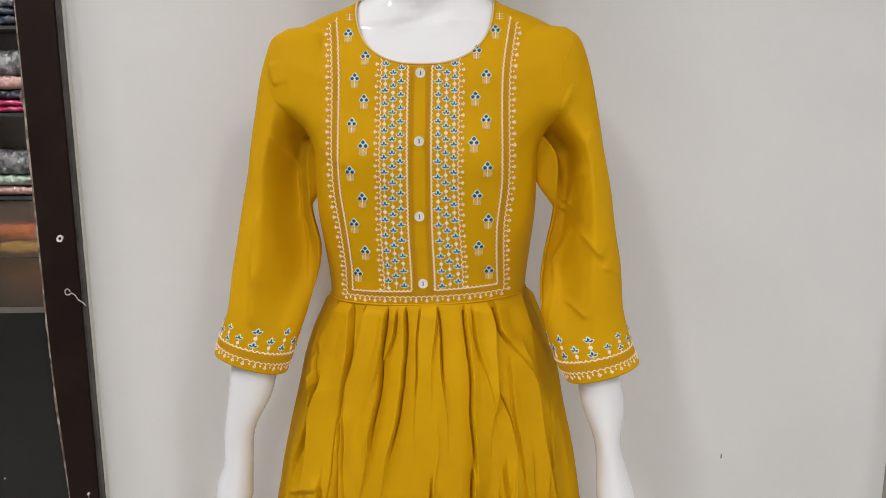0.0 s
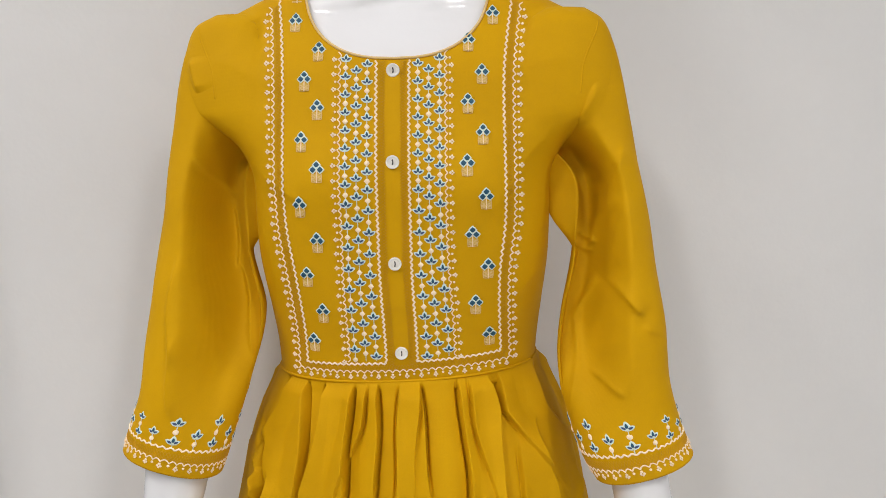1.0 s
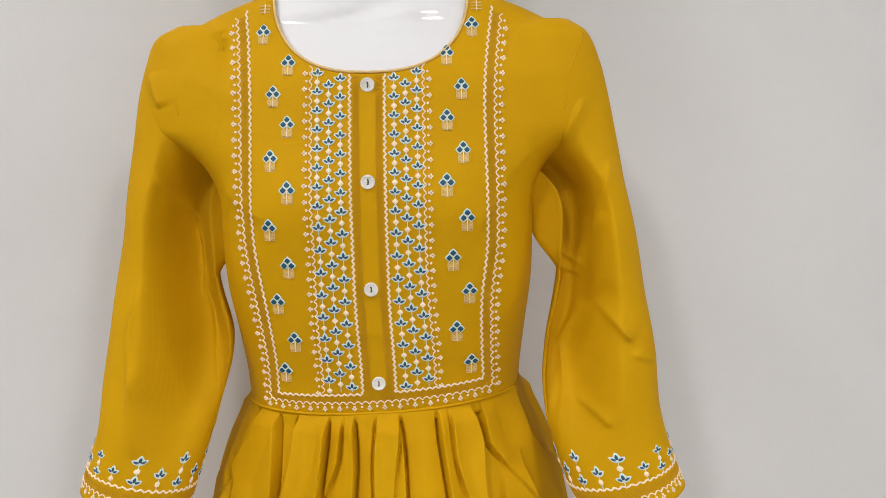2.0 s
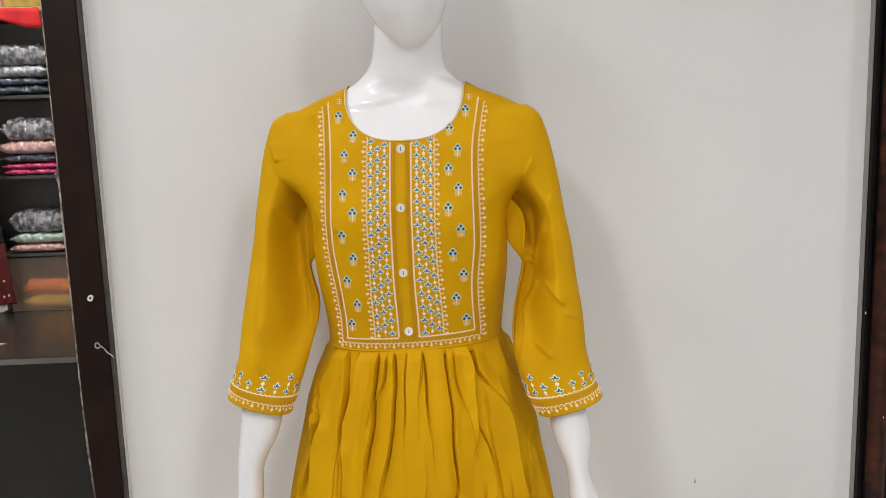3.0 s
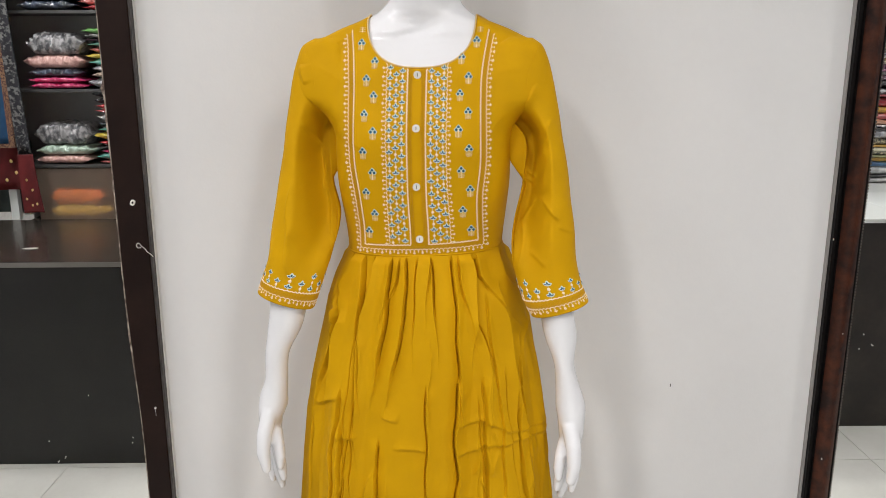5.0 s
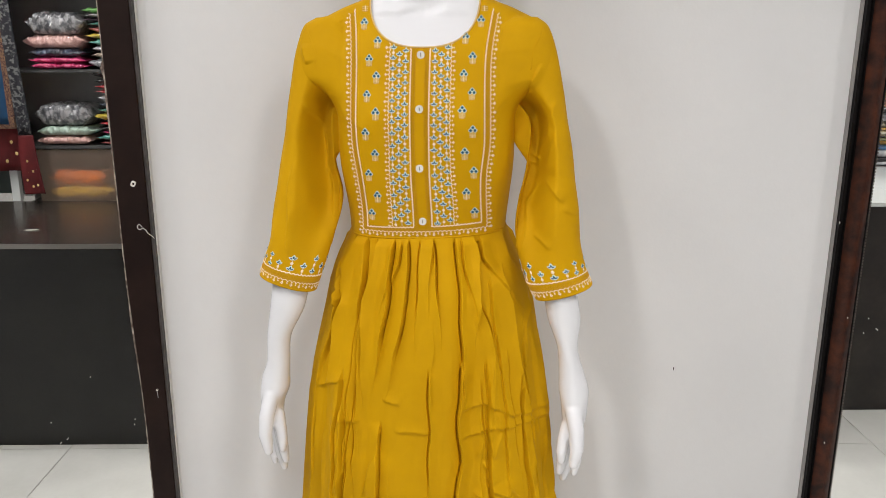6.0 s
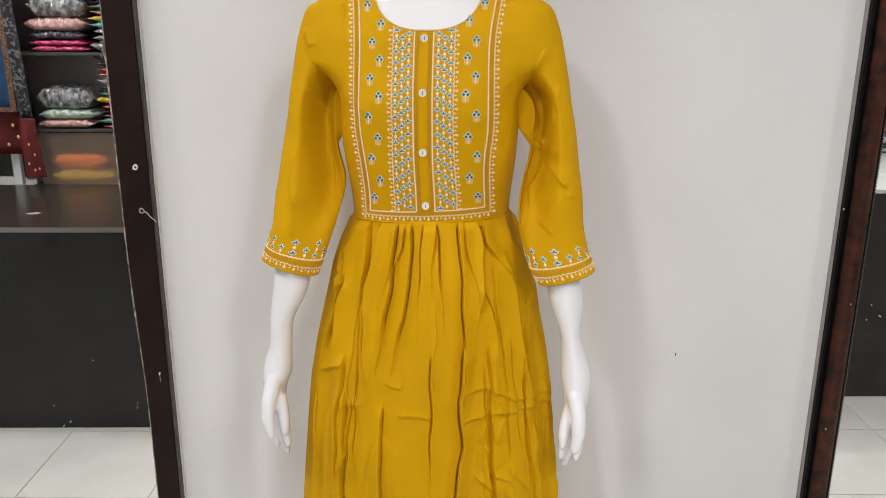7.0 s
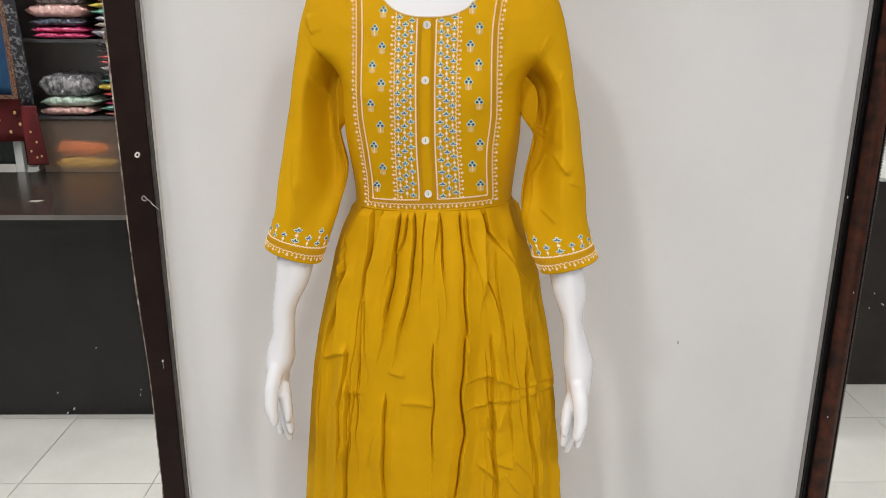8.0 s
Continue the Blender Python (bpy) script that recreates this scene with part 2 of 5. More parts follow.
mirror = thing("wall_mirror", "large wall mirror with a flat dark brown laminate edge board", "mirror", (-0.597, MIRROR_Y, 0))
part("mirror_glass", boxed(-0.95, 0.012, 0, 0.005, 0.02, 2.4), M_MIRROR, mirror, "clear silvered mirror glass")
def tapered_board():
    bm = bmesh.new()
    rows = []
    for i in range(61):
        z = 2.4 * i / 60
        xa = 0.010 * (1 - smooth01((z - 0.55) / 0.40))
        rows.append([bm.verts.new(p) for p in ((xa, 0.006, z), (xa, -0.0188, z), (xa + 0.0012, -0.020, z), (0.0548, -0.020, z), (0.056, -0.0188, z), (0.056, 0.006, z))])
    grid_faces(bm, rows)
    bm.faces.new(rows[0])
    bm.faces.new(rows[-1][::-1])
    return bm


frame_l = part("frame_board", tapered_board(), M_FRAME, mirror, "dark brown laminate board with nail holes")
part("chipped_edge", wobble_edge(bmesh.new(), 0.0, -0.0185, -0.002, 0.01, 2.39, 0.0011, 0.0018, 4, taper=0.010), M_CHIP, frame_l, "chipped pale board edge")
part("edge_strip", boxed(0.0565, 0.0605, -0.017, 0.006, 0, 2.4), M_EDGE, frame_l, "thin grey edge strip")
part("caulk_line", wobble_edge(bmesh.new(), 0.0625, -0.004, 0.006, 0.0, 2.4, 0.0004, 0.0016, 9), M_WALL, frame_l, "thin white filler line")

plug = thing("wall_plug", "white plastic wall plug with a dark hole in the brown board", "wall plug", (-0.564, 0.2495, 1.088))
bm = bmesh.new()
ring = [[bm.verts.new((r * math.cos(a) * (1 + 0.2 * math.sin(2 * a)), y, r * 1.15 * math.sin(a))) for a in [2 * math.pi * k / 14 for k in range(14)]] for r, y in ((0.0052, 0.001), (0.0048, -0.0022), (0.0024, -0.0022), (0.0022, 0.0008))]
grid_faces(bm, ring)
part("collar", bm, M_WHITEBIT, plug)
bm = bmesh.new()
bm.faces.new([bm.verts.new((0.0022 * math.cos(a), 0.0004, 0.0025 * math.sin(a))) for a in [2 * math.pi * k / 14 for k in range(14)]])
part("hole", bm, M_BLACK, plug, "dark screw hole")

hook = thing("wire_hook", "thin pale wire with a small loop hanging off the board", "wire", (-0.550, 0.2485, 0.997))
pts = [(-0.010 + 0.004 * math.cos(a), 0, 0.006 + 0.005 * math.sin(a)) for a in [2 * math.pi * k / 12 for k in range(11)]]
pts += [(-0.004, 0, 0.004), (0.002, -0.001, 0.001), (0.006, -0.001, -0.007), (0.012, 0, -0.011), (0.016, 0.001, -0.017)]
part("wire", tube(bmesh.new(), pts, 0.0007, 6), M_WHITEBIT, hook)

nail = thing("nail", "small bright nail in the brown board", "nail", (-0.557, 0.2495, 0.660))
part("head", tube(bmesh.new(), [(0, 0.001, 0), (0, -0.003, 0)], [0.0022, 0.0018], 10), M_WHITEBIT, nail)
part("shank", tube(bmesh.new(), [(0, -0.0015, -0.002), (0.0005, -0.001, -0.018)], [0.0008, 0.0005], 6), M_NAIL, nail)

mirror_r = thing("wall_mirror", "large wall mirror in a worn brown and black moulded frame", "mirror", (0.870, MIRROR_Y, 0))
part("mirror_glass", boxed(0.0, 0.80, 0, 0.005, 0.02, 2.4), M_MIRROR, mirror_r, "clear silvered mirror glass")


def moulding(profile, z0, z1, steps):
    bm = bmesh.new()
    rows = [[bm.verts.new((x, y, z0 + (z1 - z0) * i / steps)) for x, y in profile] for i in range(steps + 1)]
    grid_faces(bm, rows)
    bm.faces.new(rows[0])
    bm.faces.new(rows[-1][::-1])
    return bm


frame_r = part("outer_strip", moulding([(-0.060, 0.006), (-0.060, -0.016), (-0.0585, -0.018), (-0.0555, -0.018), (-0.054, -0.014), (-0.0515, -0.014), (-0.050, -0.019), (-0.0485, -0.019), (-0.0485, 0.006)], 0, 2.4, 2), M_BLACK, mirror_r, "black grooved outer strip")
arc = [(-0.048 + 0.041 * k / 12, -0.010 - 0.018 * math.sin(math.pi * (0.08 + 0.84 * k / 12))) for k in range(13)]
part("moulding", moulding([(-0.048, 0.006)] + arc + [(-0.007, 0.006)], 0, 2.4, 2), M_BROWNWOOD, mirror_r, "worn reddish brown rounded moulding", smooth=False)
bm = moulding([(-0.0066, 0.006), (-0.0066, -0.012), (-0.003, -0.013), (0.0, -0.010), (0.001, -0.0005), (0.001, 0.006)], 0, 2.4, 2)
strip = part("inner_strip", bm, M_BLACK, mirror_r, "black beaded inner strip")
bm = bmesh.new()
for i in range(330):
    z = 0.1 + i * 0.0062
    a = box(bm, -0.0018, 0.0004, -0.0132, -0.0108, z, z + 0.0036)
tagged(part("beading", bm, mat("dull_gilt", (0.16, 0.14, 0.12), 0.35, metal=0.6), strip, "row of tiny dull beads"), kind="stuff")
part("rear_edge", boxed(-0.0625, -0.0603, -0.006, 0.006, 0, 2.4), mat("pale_edge", (0.30, 0.29, 0.28), 0.5), frame_r, "thin pale edge")
for sx, sz, sy, r in ((0.8106, 1.006, 0.2535, 0.0030), (0.846, 0.812, 0.2420, 0.0024), (0.834, 0.532, 0.2435, 0.0024), (0.859, 1.316, 0.2555, 0.0036)):
    fleck = thing("paint_fleck", "tiny white paint fleck on the frame", "paint fleck", (sx, sy, sz), "paint flecks")
    bm = bmesh.new()
    bmesh.ops.create_icosphere(bm, subdivisions=1, radius=r)
    bmesh.ops.scale(bm, vec=(0.45, 0.5, 1.0), verts=bm.verts)
    part("fleck", bm, M_WHITEBIT, fleck)
for sx, sz in ((0.924, 0.777), (0.927, 0.775), (0.899, 0.768), (0.905, 0.80), (-0.762, 0.541), (-0.764, 0.538), (-0.779, 0.529), (-0.777, 0.531), (-0.793, 0.577), (-0.617, 0.584), (-0.619, 0.572), (-0.70, 0.68)):
    fleck = thing("mirror_speck", "tiny pale speck on the mirror glass", "speck", (sx, MIRROR_Y - 0.0006, sz), "specks on the mirrors")
    bm = bmesh.new()
    bmesh.ops.create_icosphere(bm, subdivisions=1, radius=0.0013)
    bmesh.ops.scale(bm, vec=(0.8, 0.5, 1.2), verts=bm.verts)
    part("speck", bm, M_WHITEBIT, fleck)
mark = thing("wall_mark", "tiny dark scuff on the white wall", "scuff", (0.512, 0.2757, 0.688))
part("scuff", boxed(-0.0008, 0.0008, -0.0006, 0.0004, -0.003, 0.004), M_EDGE, mark)

# ---- the body and the dress: shared forms ----
# height: half width, half depth, middle depth
TORSO = [(0.40, 0.15, 0.10, 0.105), (0.78, 0.165, 0.105, 0.105), (0.93, 0.150, 0.095, 0.105), (1.030, 0.1365, 0.088, 0.107), (1.055, 0.137, 0.089, 0.107), (1.10, 0.142, 0.095, 0.107), (1.15, 0.1475, 0.100, 0.107), (1.20, 0.149, 0.103, 0.107), (1.235, 0.150, 0.104, 0.107),
         (1.258, 0.160, 0.102, 0.108), (1.285, 0.183, 0.097, 0.110), (1.31, 0.197, 0.092, 0.112), (1.335, 0.203, 0.086, 0.114), (1.355, 0.202, 0.078, 0.118), (1.379, 0.193, 0.066, 0.122), (1.405, 0.146, 0.058, 0.124), (1.425, 0.096, 0.054, 0.124), (1.44, 0.076, 0.052, 0.122)]
BODY_TURN = pose(0, 0.1, 0, 0, 0, -6) @ pose(0, -0.1, 0)


def squareness(z):
    """How boxy the body's outline is at a height: round at the waist, fuller at the bust."""
    return 2.15 + 0.95 * smooth01((z - 1.06) / 0.13)


def torso_point(theta, z, grow=0.0):
    """Round the body at a height; theta 0 is the front."""
    w, d, c = along(TORSO, z)
    s, k = math.sin(theta), math.cos(theta)
    e = 2 / squareness(z)
    x = (w + grow) * math.copysign(abs(s) ** e, s)
    y = c - (d + grow) * math.copysign(abs(k) ** e, k)
    if k > 0:
        y -= 0.008 * math.exp(-((abs(x) - 0.07) / 0.035) ** 2 - ((z - 1.225) / 0.04) ** 2)
    return Vector((x, y, z))


def front(x, z, grow=0.0):
    """The point of the bodice's front at x and height z."""
    w, d, c = along(TORSO, z)
    q = min(0.999, abs(x) / w)
    y = c - (d + grow) * (1 - q ** squareness(z)) ** (1 / squareness(z))
    y -= 0.008 * math.exp(-((abs(x) - 0.07) / 0.035) ** 2 - ((z - 1.225) / 0.04) ** 2)
    return Vector((x, y, z))


NECK_W, NECK_TOP, NECK_DROP = 0.089, 1.427, 0.083


def neckline(x):
    q = min(1.0, abs(x) / NECK_W)
    return NECK_TOP - NECK_DROP * (1 - q**2.5) ** 0.4


def fold(value, x, z, creases):
    """Pushes a cloth surface in and out along short crease lines: ends, width and depth."""
    for xa, za, xb, zb, wide, deep in creases:
        dx, dz = xb - xa, zb - za
        n = math.hypot(dx, dz)
        u = ((x - xa) * dx + (z - za) * dz) / n
        v = ((x - xa) * -dz + (z - za) * dx) / n
        if v < -5 * wide or v > 16 * wide or u < -0.5 * n or u > 1.5 * n:
            continue
        taper = smooth01((u / n + 0.12) / 0.3) * smooth01((1.12 - u / n) / 0.3)
        v += 0.003 * math.sin(u * 55 + xa * 90)
        value += deep * taper * (math.exp(v / (0.6 * wide)) if v < 0 else math.exp(-v / (3.2 * wide)))
    return value


def reach(side, z):
    """The arms hang in front of the shoulder line, one a little further than the other."""
    low = smooth01((1.30 - z) / 0.30)
    return -0.053 - 0.005 * low if side > 0 else -0.037 - 0.008 * low


def blend(a, b, z):
    """Two cloth depths run into one another above the armpit."""
    if a > 5 or b > 5:
        return a
    r = 0.013
    k = smooth01((z - 1.262) / 0.035)
    return a + (-r * math.log(math.exp(-a / r) + math.exp(-b / r)) - a) * k


def cap_depth(side, x, z):
    """Depth of the sleeve's front at x and height z."""
    cx, w, d, cy = along(SLEEVES[side], z)
    q = abs(x - side * cx - lean(z)) / w
    return cy + reach(side, z) - d * (1 - q**2.2) ** (1 / 2.2) if q < 1 and z < 1.391 else 9.0


def chest_depth(x, z):
    w, d, c = along(TORSO, z)
    q = abs(x) / w
    return c - d * (1 - q ** squareness(z)) ** (1 / squareness(z)) if q < 1 else 9.0


def lean(z):
    """Both arms hang a little to one side."""
    return -0.004 - 0.007 * smooth01((1.30 - z) / 0.25)


# sleeves: height, middle x, half width, half depth, middle y
SLEEVES = {
    -1: [(0.952, 0.2250, 0.0490, 0.036, 0.079), (0.980, 0.2150, 0.0500, 0.039, 0.081), (1.03, 0.1995, 0.0535, 0.043, 0.088), (1.10, 0.1890, 0.0560, 0.045, 0.097), (1.16, 0.1925, 0.0440, 0.044, 0.106), (1.23, 0.1920, 0.0375, 0.042, 0.114),
         (1.28, 0.1805, 0.0420, 0.034, 0.114), (1.325, 0.1720, 0.0420, 0.027, 0.112), (1.357, 0.1660, 0.0385, 0.025, 0.112), (1.380, 0.1625, 0.0315, 0.022, 0.114), (1.391, 0.1600, 0.0160, 0.012, 0.118)],
    1: [(0.952, 0.2470, 0.0470, 0.036, 0.079), (0.980, 0.2335, 0.0495, 0.039, 0.081), (1.03, 0.2200, 0.0530, 0.043, 0.088), (1.10, 0.2170, 0.0480, 0.045, 0.097), (1.16, 0.2170, 0.0375, 0.044, 0.108), (1.23, 0.2090, 0.0315, 0.042, 0.121),
        (1.28, 0.1830, 0.0470, 0.034, 0.124), (1.325, 0.1745, 0.0460, 0.026, 0.122), (1.357, 0.1685, 0.0430, 0.024, 0.122), (1.380, 0.1660, 0.0345, 0.022, 0.124), (1.391, 0.1660, 0.0190, 0.012, 0.128)],
}


FOREARMS = {
    -1: [(0.678, 0.2643, 0.0118, 0.026, 0.086), (0.7, 0.2663, 0.0168, 0.031, 0.086), (0.72, 0.2671, 0.0204, 0.033, 0.086), (0.75, 0.2604, 0.0261, 0.03, 0.083), (0.775, 0.2571, 0.0244, 0.026, 0.082), (0.8, 0.2512, 0.0204, 0.023, 0.081), (0.85, 0.2472, 0.0212, 0.025, 0.081), (0.9, 0.2307, 0.0298, 0.028, 0.081), (0.95, 0.2202, 0.033, 0.029, 0.081)],
    1: [(0.678, 0.276, 0.014, 0.026, 0.086), (0.7, 0.2733, 0.0178, 0.031, 0.086), (0.72, 0.2743, 0.0213, 0.033, 0.086), (0.75, 0.2733, 0.0236, 0.03, 0.083), (0.775, 0.2713, 0.0258, 0.026, 0.082), (0.8, 0.2671, 0.0224, 0.023, 0.081), (0.85, 0.2578, 0.0173, 0.025, 0.081), (0.9, 0.2504, 0.0274, 0.028, 0.081), (0.95, 0.2411, 0.0286, 0.029, 0.081)],
}


# ---- mannequin: one plain mesh ----
def build_mannequin():
    bm = bmesh.new()
    # trunk and neck
    rows = []
    zs = [0.74 + 0.685 * i / 60 for i in range(61)]
    for z in zs:
        ring = [torso_point(2 * math.pi * k / 48, z, -0.0045 - 0.024 * smooth01((1.056 - z) / 0.02)) for k in range(48)]
        for p in ring:
            if p.y < 0.11:
                p.y += 0.007 * math.exp(-((p.x / 0.016) ** 2) - ((z - 1.405) / 0.014) ** 2)
                p.y -= 0.0035 * math.exp(-(((z - 1.398 - 0.10 * abs(p.x)) / 0.007) ** 2)) * smooth01((abs(p.x) - 0.012) / 0.02) * smooth01((0.10 - abs(p.x)) / 0.03)
        rows.append([bm.verts.new(p) for p in ring])
    neck = [(1.425, 0.090, 0.0, 0.050, 0.122), (1.435, 0.076, 0.0, 0.049, 0.120), (1.447, 0.063, 0.001, 0.048, 0.117), (1.465, 0.0545, 0.003, 0.047, 0.112), (1.49, 0.0515, 0.005, 0.047, 0.108), (1.53, 0.051, 0.008, 0.047, 0.105), (1.56, 0.050, 0.01, 0.046, 0.104)]
    for z, w, cx, d, c in neck[1:]:
        rows.append([bm.verts.new((cx + w * math.sin(t), c - d * math.cos(t), z)) for t in [2 * math.pi * k / 48 for k in range(48)]])
    grid_faces(bm, rows)
    bm.faces.new(rows[0])
    bm.faces.new(rows[-1])
    # egg-shaped head with a faint brow, nose and chin
    rows = []
    for i in range(1, 40):
        a = math.pi * i / 40
        z = 1.613 - 0.139 * math.cos(a)
        low = max(0.0, (1.60 - z) / 0.125)
        w = 0.0790 * math.sin(a) ** 0.85 * (1 - 0.34 * low**1.3)
        d = 0.096 * math.sin(a) ** 0.8 * (1 - 0.10 * low)
        cy = 0.100 - 0.018 * low
        ring = []
        for k in range(48):
            t = 2 * math.pi * k / 48
            x, y = w * math.sin(t), cy - d * math.cos(t)
            if math.cos(t) > 0:
                y -= 0.010 * math.exp(-((x / 0.012) ** 2) - ((z - 1.565) / 0.025) ** 2)
                y += 0.006 * math.exp(-(((abs(x) - 0.032) / 0.014) ** 2) - ((z - 1.605) / 0.014) ** 2)
                y -= 0.004 * math.exp(-((x / 0.02) ** 2) - ((z - 1.525) / 0.010) ** 2)
            ring.append(bm.verts.new((x - 0.003 + 0.016 * smooth01(low), y, z)))
        rows.append(ring)
    grid_faces(bm, rows)
    bm.faces.new(rows[0])
    bm.faces.new(rows[-1])
    # forearms: height, middle x, half width, half depth, middle y; above them the arms fill the sleeves
    for side in (-1, 1):
        rows = []
        for i in range(71):
            z = 0.678 + 0.682 * i / 70
            cx, w, d, cy = along(FOREARMS[side], z)
            if z > 0.952:
                sx, sw, sd, sy = along(SLEEVES[side], z)
                k = smooth01((z - 0.952) / 0.06)
                cx, w, d, cy = cx + (sx + 0.30 * sw - cx) * k, w + (sw * 0.40 - w) * k, d + (0.014 - d) * k, cy + (sy + 0.014 - cy) * k
            rows.append([bm.verts.new((side * cx + lean(z) + w * math.sin(t), cy + reach(side, z) - d * math.cos(t), z)) for t in [2 * math.pi * q / 28 for q in range(28)]])
        grid_faces(bm, rows)
        bm.faces.new(rows[0])
        bm.faces.new(rows[-1])
        # thumb in front, then four fingers, one behind the other
        o = side * (0.264 if side < 0 else 0.272) + lean(0.66)
        inner = -side
        digits = [
            ([(0.002, 0.064, 0.745), (-0.005, 0.047, 0.702), (-0.006, 0.040, 0.668), (-0.001, 0.038, 0.637)], [0.0150, 0.0135, 0.0122, 0.0085]),
            ([(0.009, 0.072, 0.705), (0.016, 0.062, 0.676), (0.019, 0.058, 0.652), (0.019, 0.057, 0.632)], [0.0120, 0.0108, 0.0098, 0.0068]),
            ([(0.006, 0.080, 0.695), (0.012, 0.073, 0.650), (0.017, 0.070, 0.622), (0.020, 0.069, 0.600)], [0.0120, 0.0105, 0.0096, 0.0066]),
            ([(0.001, 0.090, 0.690), (0.004, 0.084, 0.640), (0.008, 0.081, 0.606), (0.013, 0.080, 0.578)], [0.0120, 0.0105, 0.0096, 0.0066]),
            ([(-0.007, 0.098, 0.690), (-0.011, 0.093, 0.642), (-0.011, 0.091, 0.612), (-0.007, 0.090, 0.584)], [0.0115, 0.0100, 0.0092, 0.0064]),
        ]
        for pts, radii in digits:
            pts = [(px, py + reach(side, 0.7), 0.745 + (pz - 0.745) * (0.93 if side < 0 else 0.86)) for px, py, pz in pts]
            tube(bm, [(o + inner * px, py, pz) for px, py, pz in pts], radii, 12)
            tip = pts[-1]
            bmesh.ops.create_uvsphere(bm, u_segments=12, v_segments=8, radius=radii[-1], matrix=Matrix.Translation((o + inner * tip[0], tip[1], tip[2])))
    # legs and feet, hidden under the skirt
    leg = [(0.03, 0.075, 0.030, 0.040), (0.10, 0.078, 0.032, 0.036), (0.30, 0.080, 0.045, 0.050), (0.50, 0.080, 0.052, 0.056), (0.78, 0.078, 0.075, 0.080)]
    for side in (-1, 1):
        rows = []
        for i in range(41):
            z = 0.03 + 0.75 * i / 40
            cx, w, d = along(leg, z)
            rows.append([bm.verts.new((side * cx + w * math.sin(t), 0.105 - d * math.cos(t), z)) for t in [2 * math.pi * k / 24 for k in range(24)]])
        grid_faces(bm, rows)
        bm.faces.new(rows[0])
        bm.faces.new(rows[-1])
        bmesh.ops.create_uvsphere(bm, u_segments=16, v_segments=10, radius=1.0, matrix=Matrix.Translation((side * 0.075, 0.06, 0.030)) @ Matrix.Diagonal((0.035, 0.10, 0.031, 1)))
    bmesh.ops.triangulate(bm, faces=[f for f in bm.faces if len(f.verts) > 4])
    ob = new("mannequin", mesh_of("mannequin", bm, M_MANNEQUIN, True))
    r = ob.modifiers.new("skin", "REMESH")
    r.mode, r.voxel_size, r.use_smooth_shade = "VOXEL", 0.0031, True
    s = ob.modifiers.new("soft", "SMOOTH")
    s.factor, s.iterations = 0.5, 4
    ob.matrix_basis = BODY_TURN
    return tagged(ob, "glossy white egg-headed shop mannequin wearing a mustard dress", "mannequin")


build_mannequin()

# ---- the dress ----
dress = thing("dress", "mustard yellow rayon dress with embroidered yoke and pleated skirt", "dress", (0, 0, 0))
dress.matrix_basis = BODY_TURN

# bodice
BODICE_CREASES = [(0.085, 1.20, 0.14, 1.27, 0.006, 0.0035), (0.10, 1.105, 0.135, 1.135, 0.005, 0.002), (-0.135, 1.245, -0.09, 1.215, 0.006, 0.0035), (0.07, 1.085, 0.12, 1.10, 0.004, 0.0015), (-0.03, 1.112, 0.04, 1.108, 0.006, 0.0012), (0.11, 1.33, 0.17, 1.345, 0.008, 0.002), (-0.17, 1.345, -0.12, 1.32, 0.008, 0.002)]


def bodice():
    bm = bmesh.new()
    n, m = 240, 110
    cols, rim = [], []
    for k in range(n):
        th = 2 * math.pi * k / n - math.pi
        fore = math.cos(th) > 0

        def inside(z):
            p = torso_point(th, z)
            if fore:
                return abs(p.x) < NECK_W and p.z >= neckline(p.x)
            return p.z >= 1.421
        lo, hi = 1.30, 1.4395
        for _ in range(40):
            mid = (lo + hi) / 2
            if inside(mid):
                hi = mid
            else:
                lo = mid
        top = hi
        col = []
        for i in range(m + 1):
            z = 1.028 + (top - 1.028) * i / m
            p = torso_point(th, z)
            if fore:
                p.y = blend(p.y, cap_depth(1 if p.x > 0 else -1, p.x, z), z)
                p.y -= fold(0.0, p.x, z, BODICE_CREASES) * smooth01((z - 1.045) / 0.02)
            col.append(bm.verts.new(p))
        rim.append(col[-1].co.copy())
        cols.append(col)
    grid_faces(bm, cols + [cols[0]], closed=False)
    return bm, rim


bm, RIM = bodice()
bodice_ob = part("bodice", bm, M_DRESS, dress, "fitted mustard bodice", smooth=True)
solid = bodice_ob.modifiers.new("cloth", "SOLIDIFY")
solid.thickness, solid.offset = 0.0012, -1
part("neck_piping", tube(bmesh.new(), [p + Vector((0, -0.0004, 0.0004)) for p in RIM] + [RIM[0]], 0.0013, 8, caps=False), M_BEIGE, bodice_ob, "narrow stitched neck binding", smooth=True)

# skirt
SKIRT = [(0.0, 0.1380, 0.0895, 0.107), (0.02, 0.144, 0.096, 0.106), (0.05, 0.158, 0.104, 0.104), (0.09, 0.172, 0.111, 0.100), (0.15, 0.186, 0.118, 0.096), (0.26, 0.206, 0.125, 0.091), (0.41, 0.2245, 0.132, 0.088), (0.59, 0.242, 0.138, 0.086), (0.77, 0.254, 0.142, 0.084)]
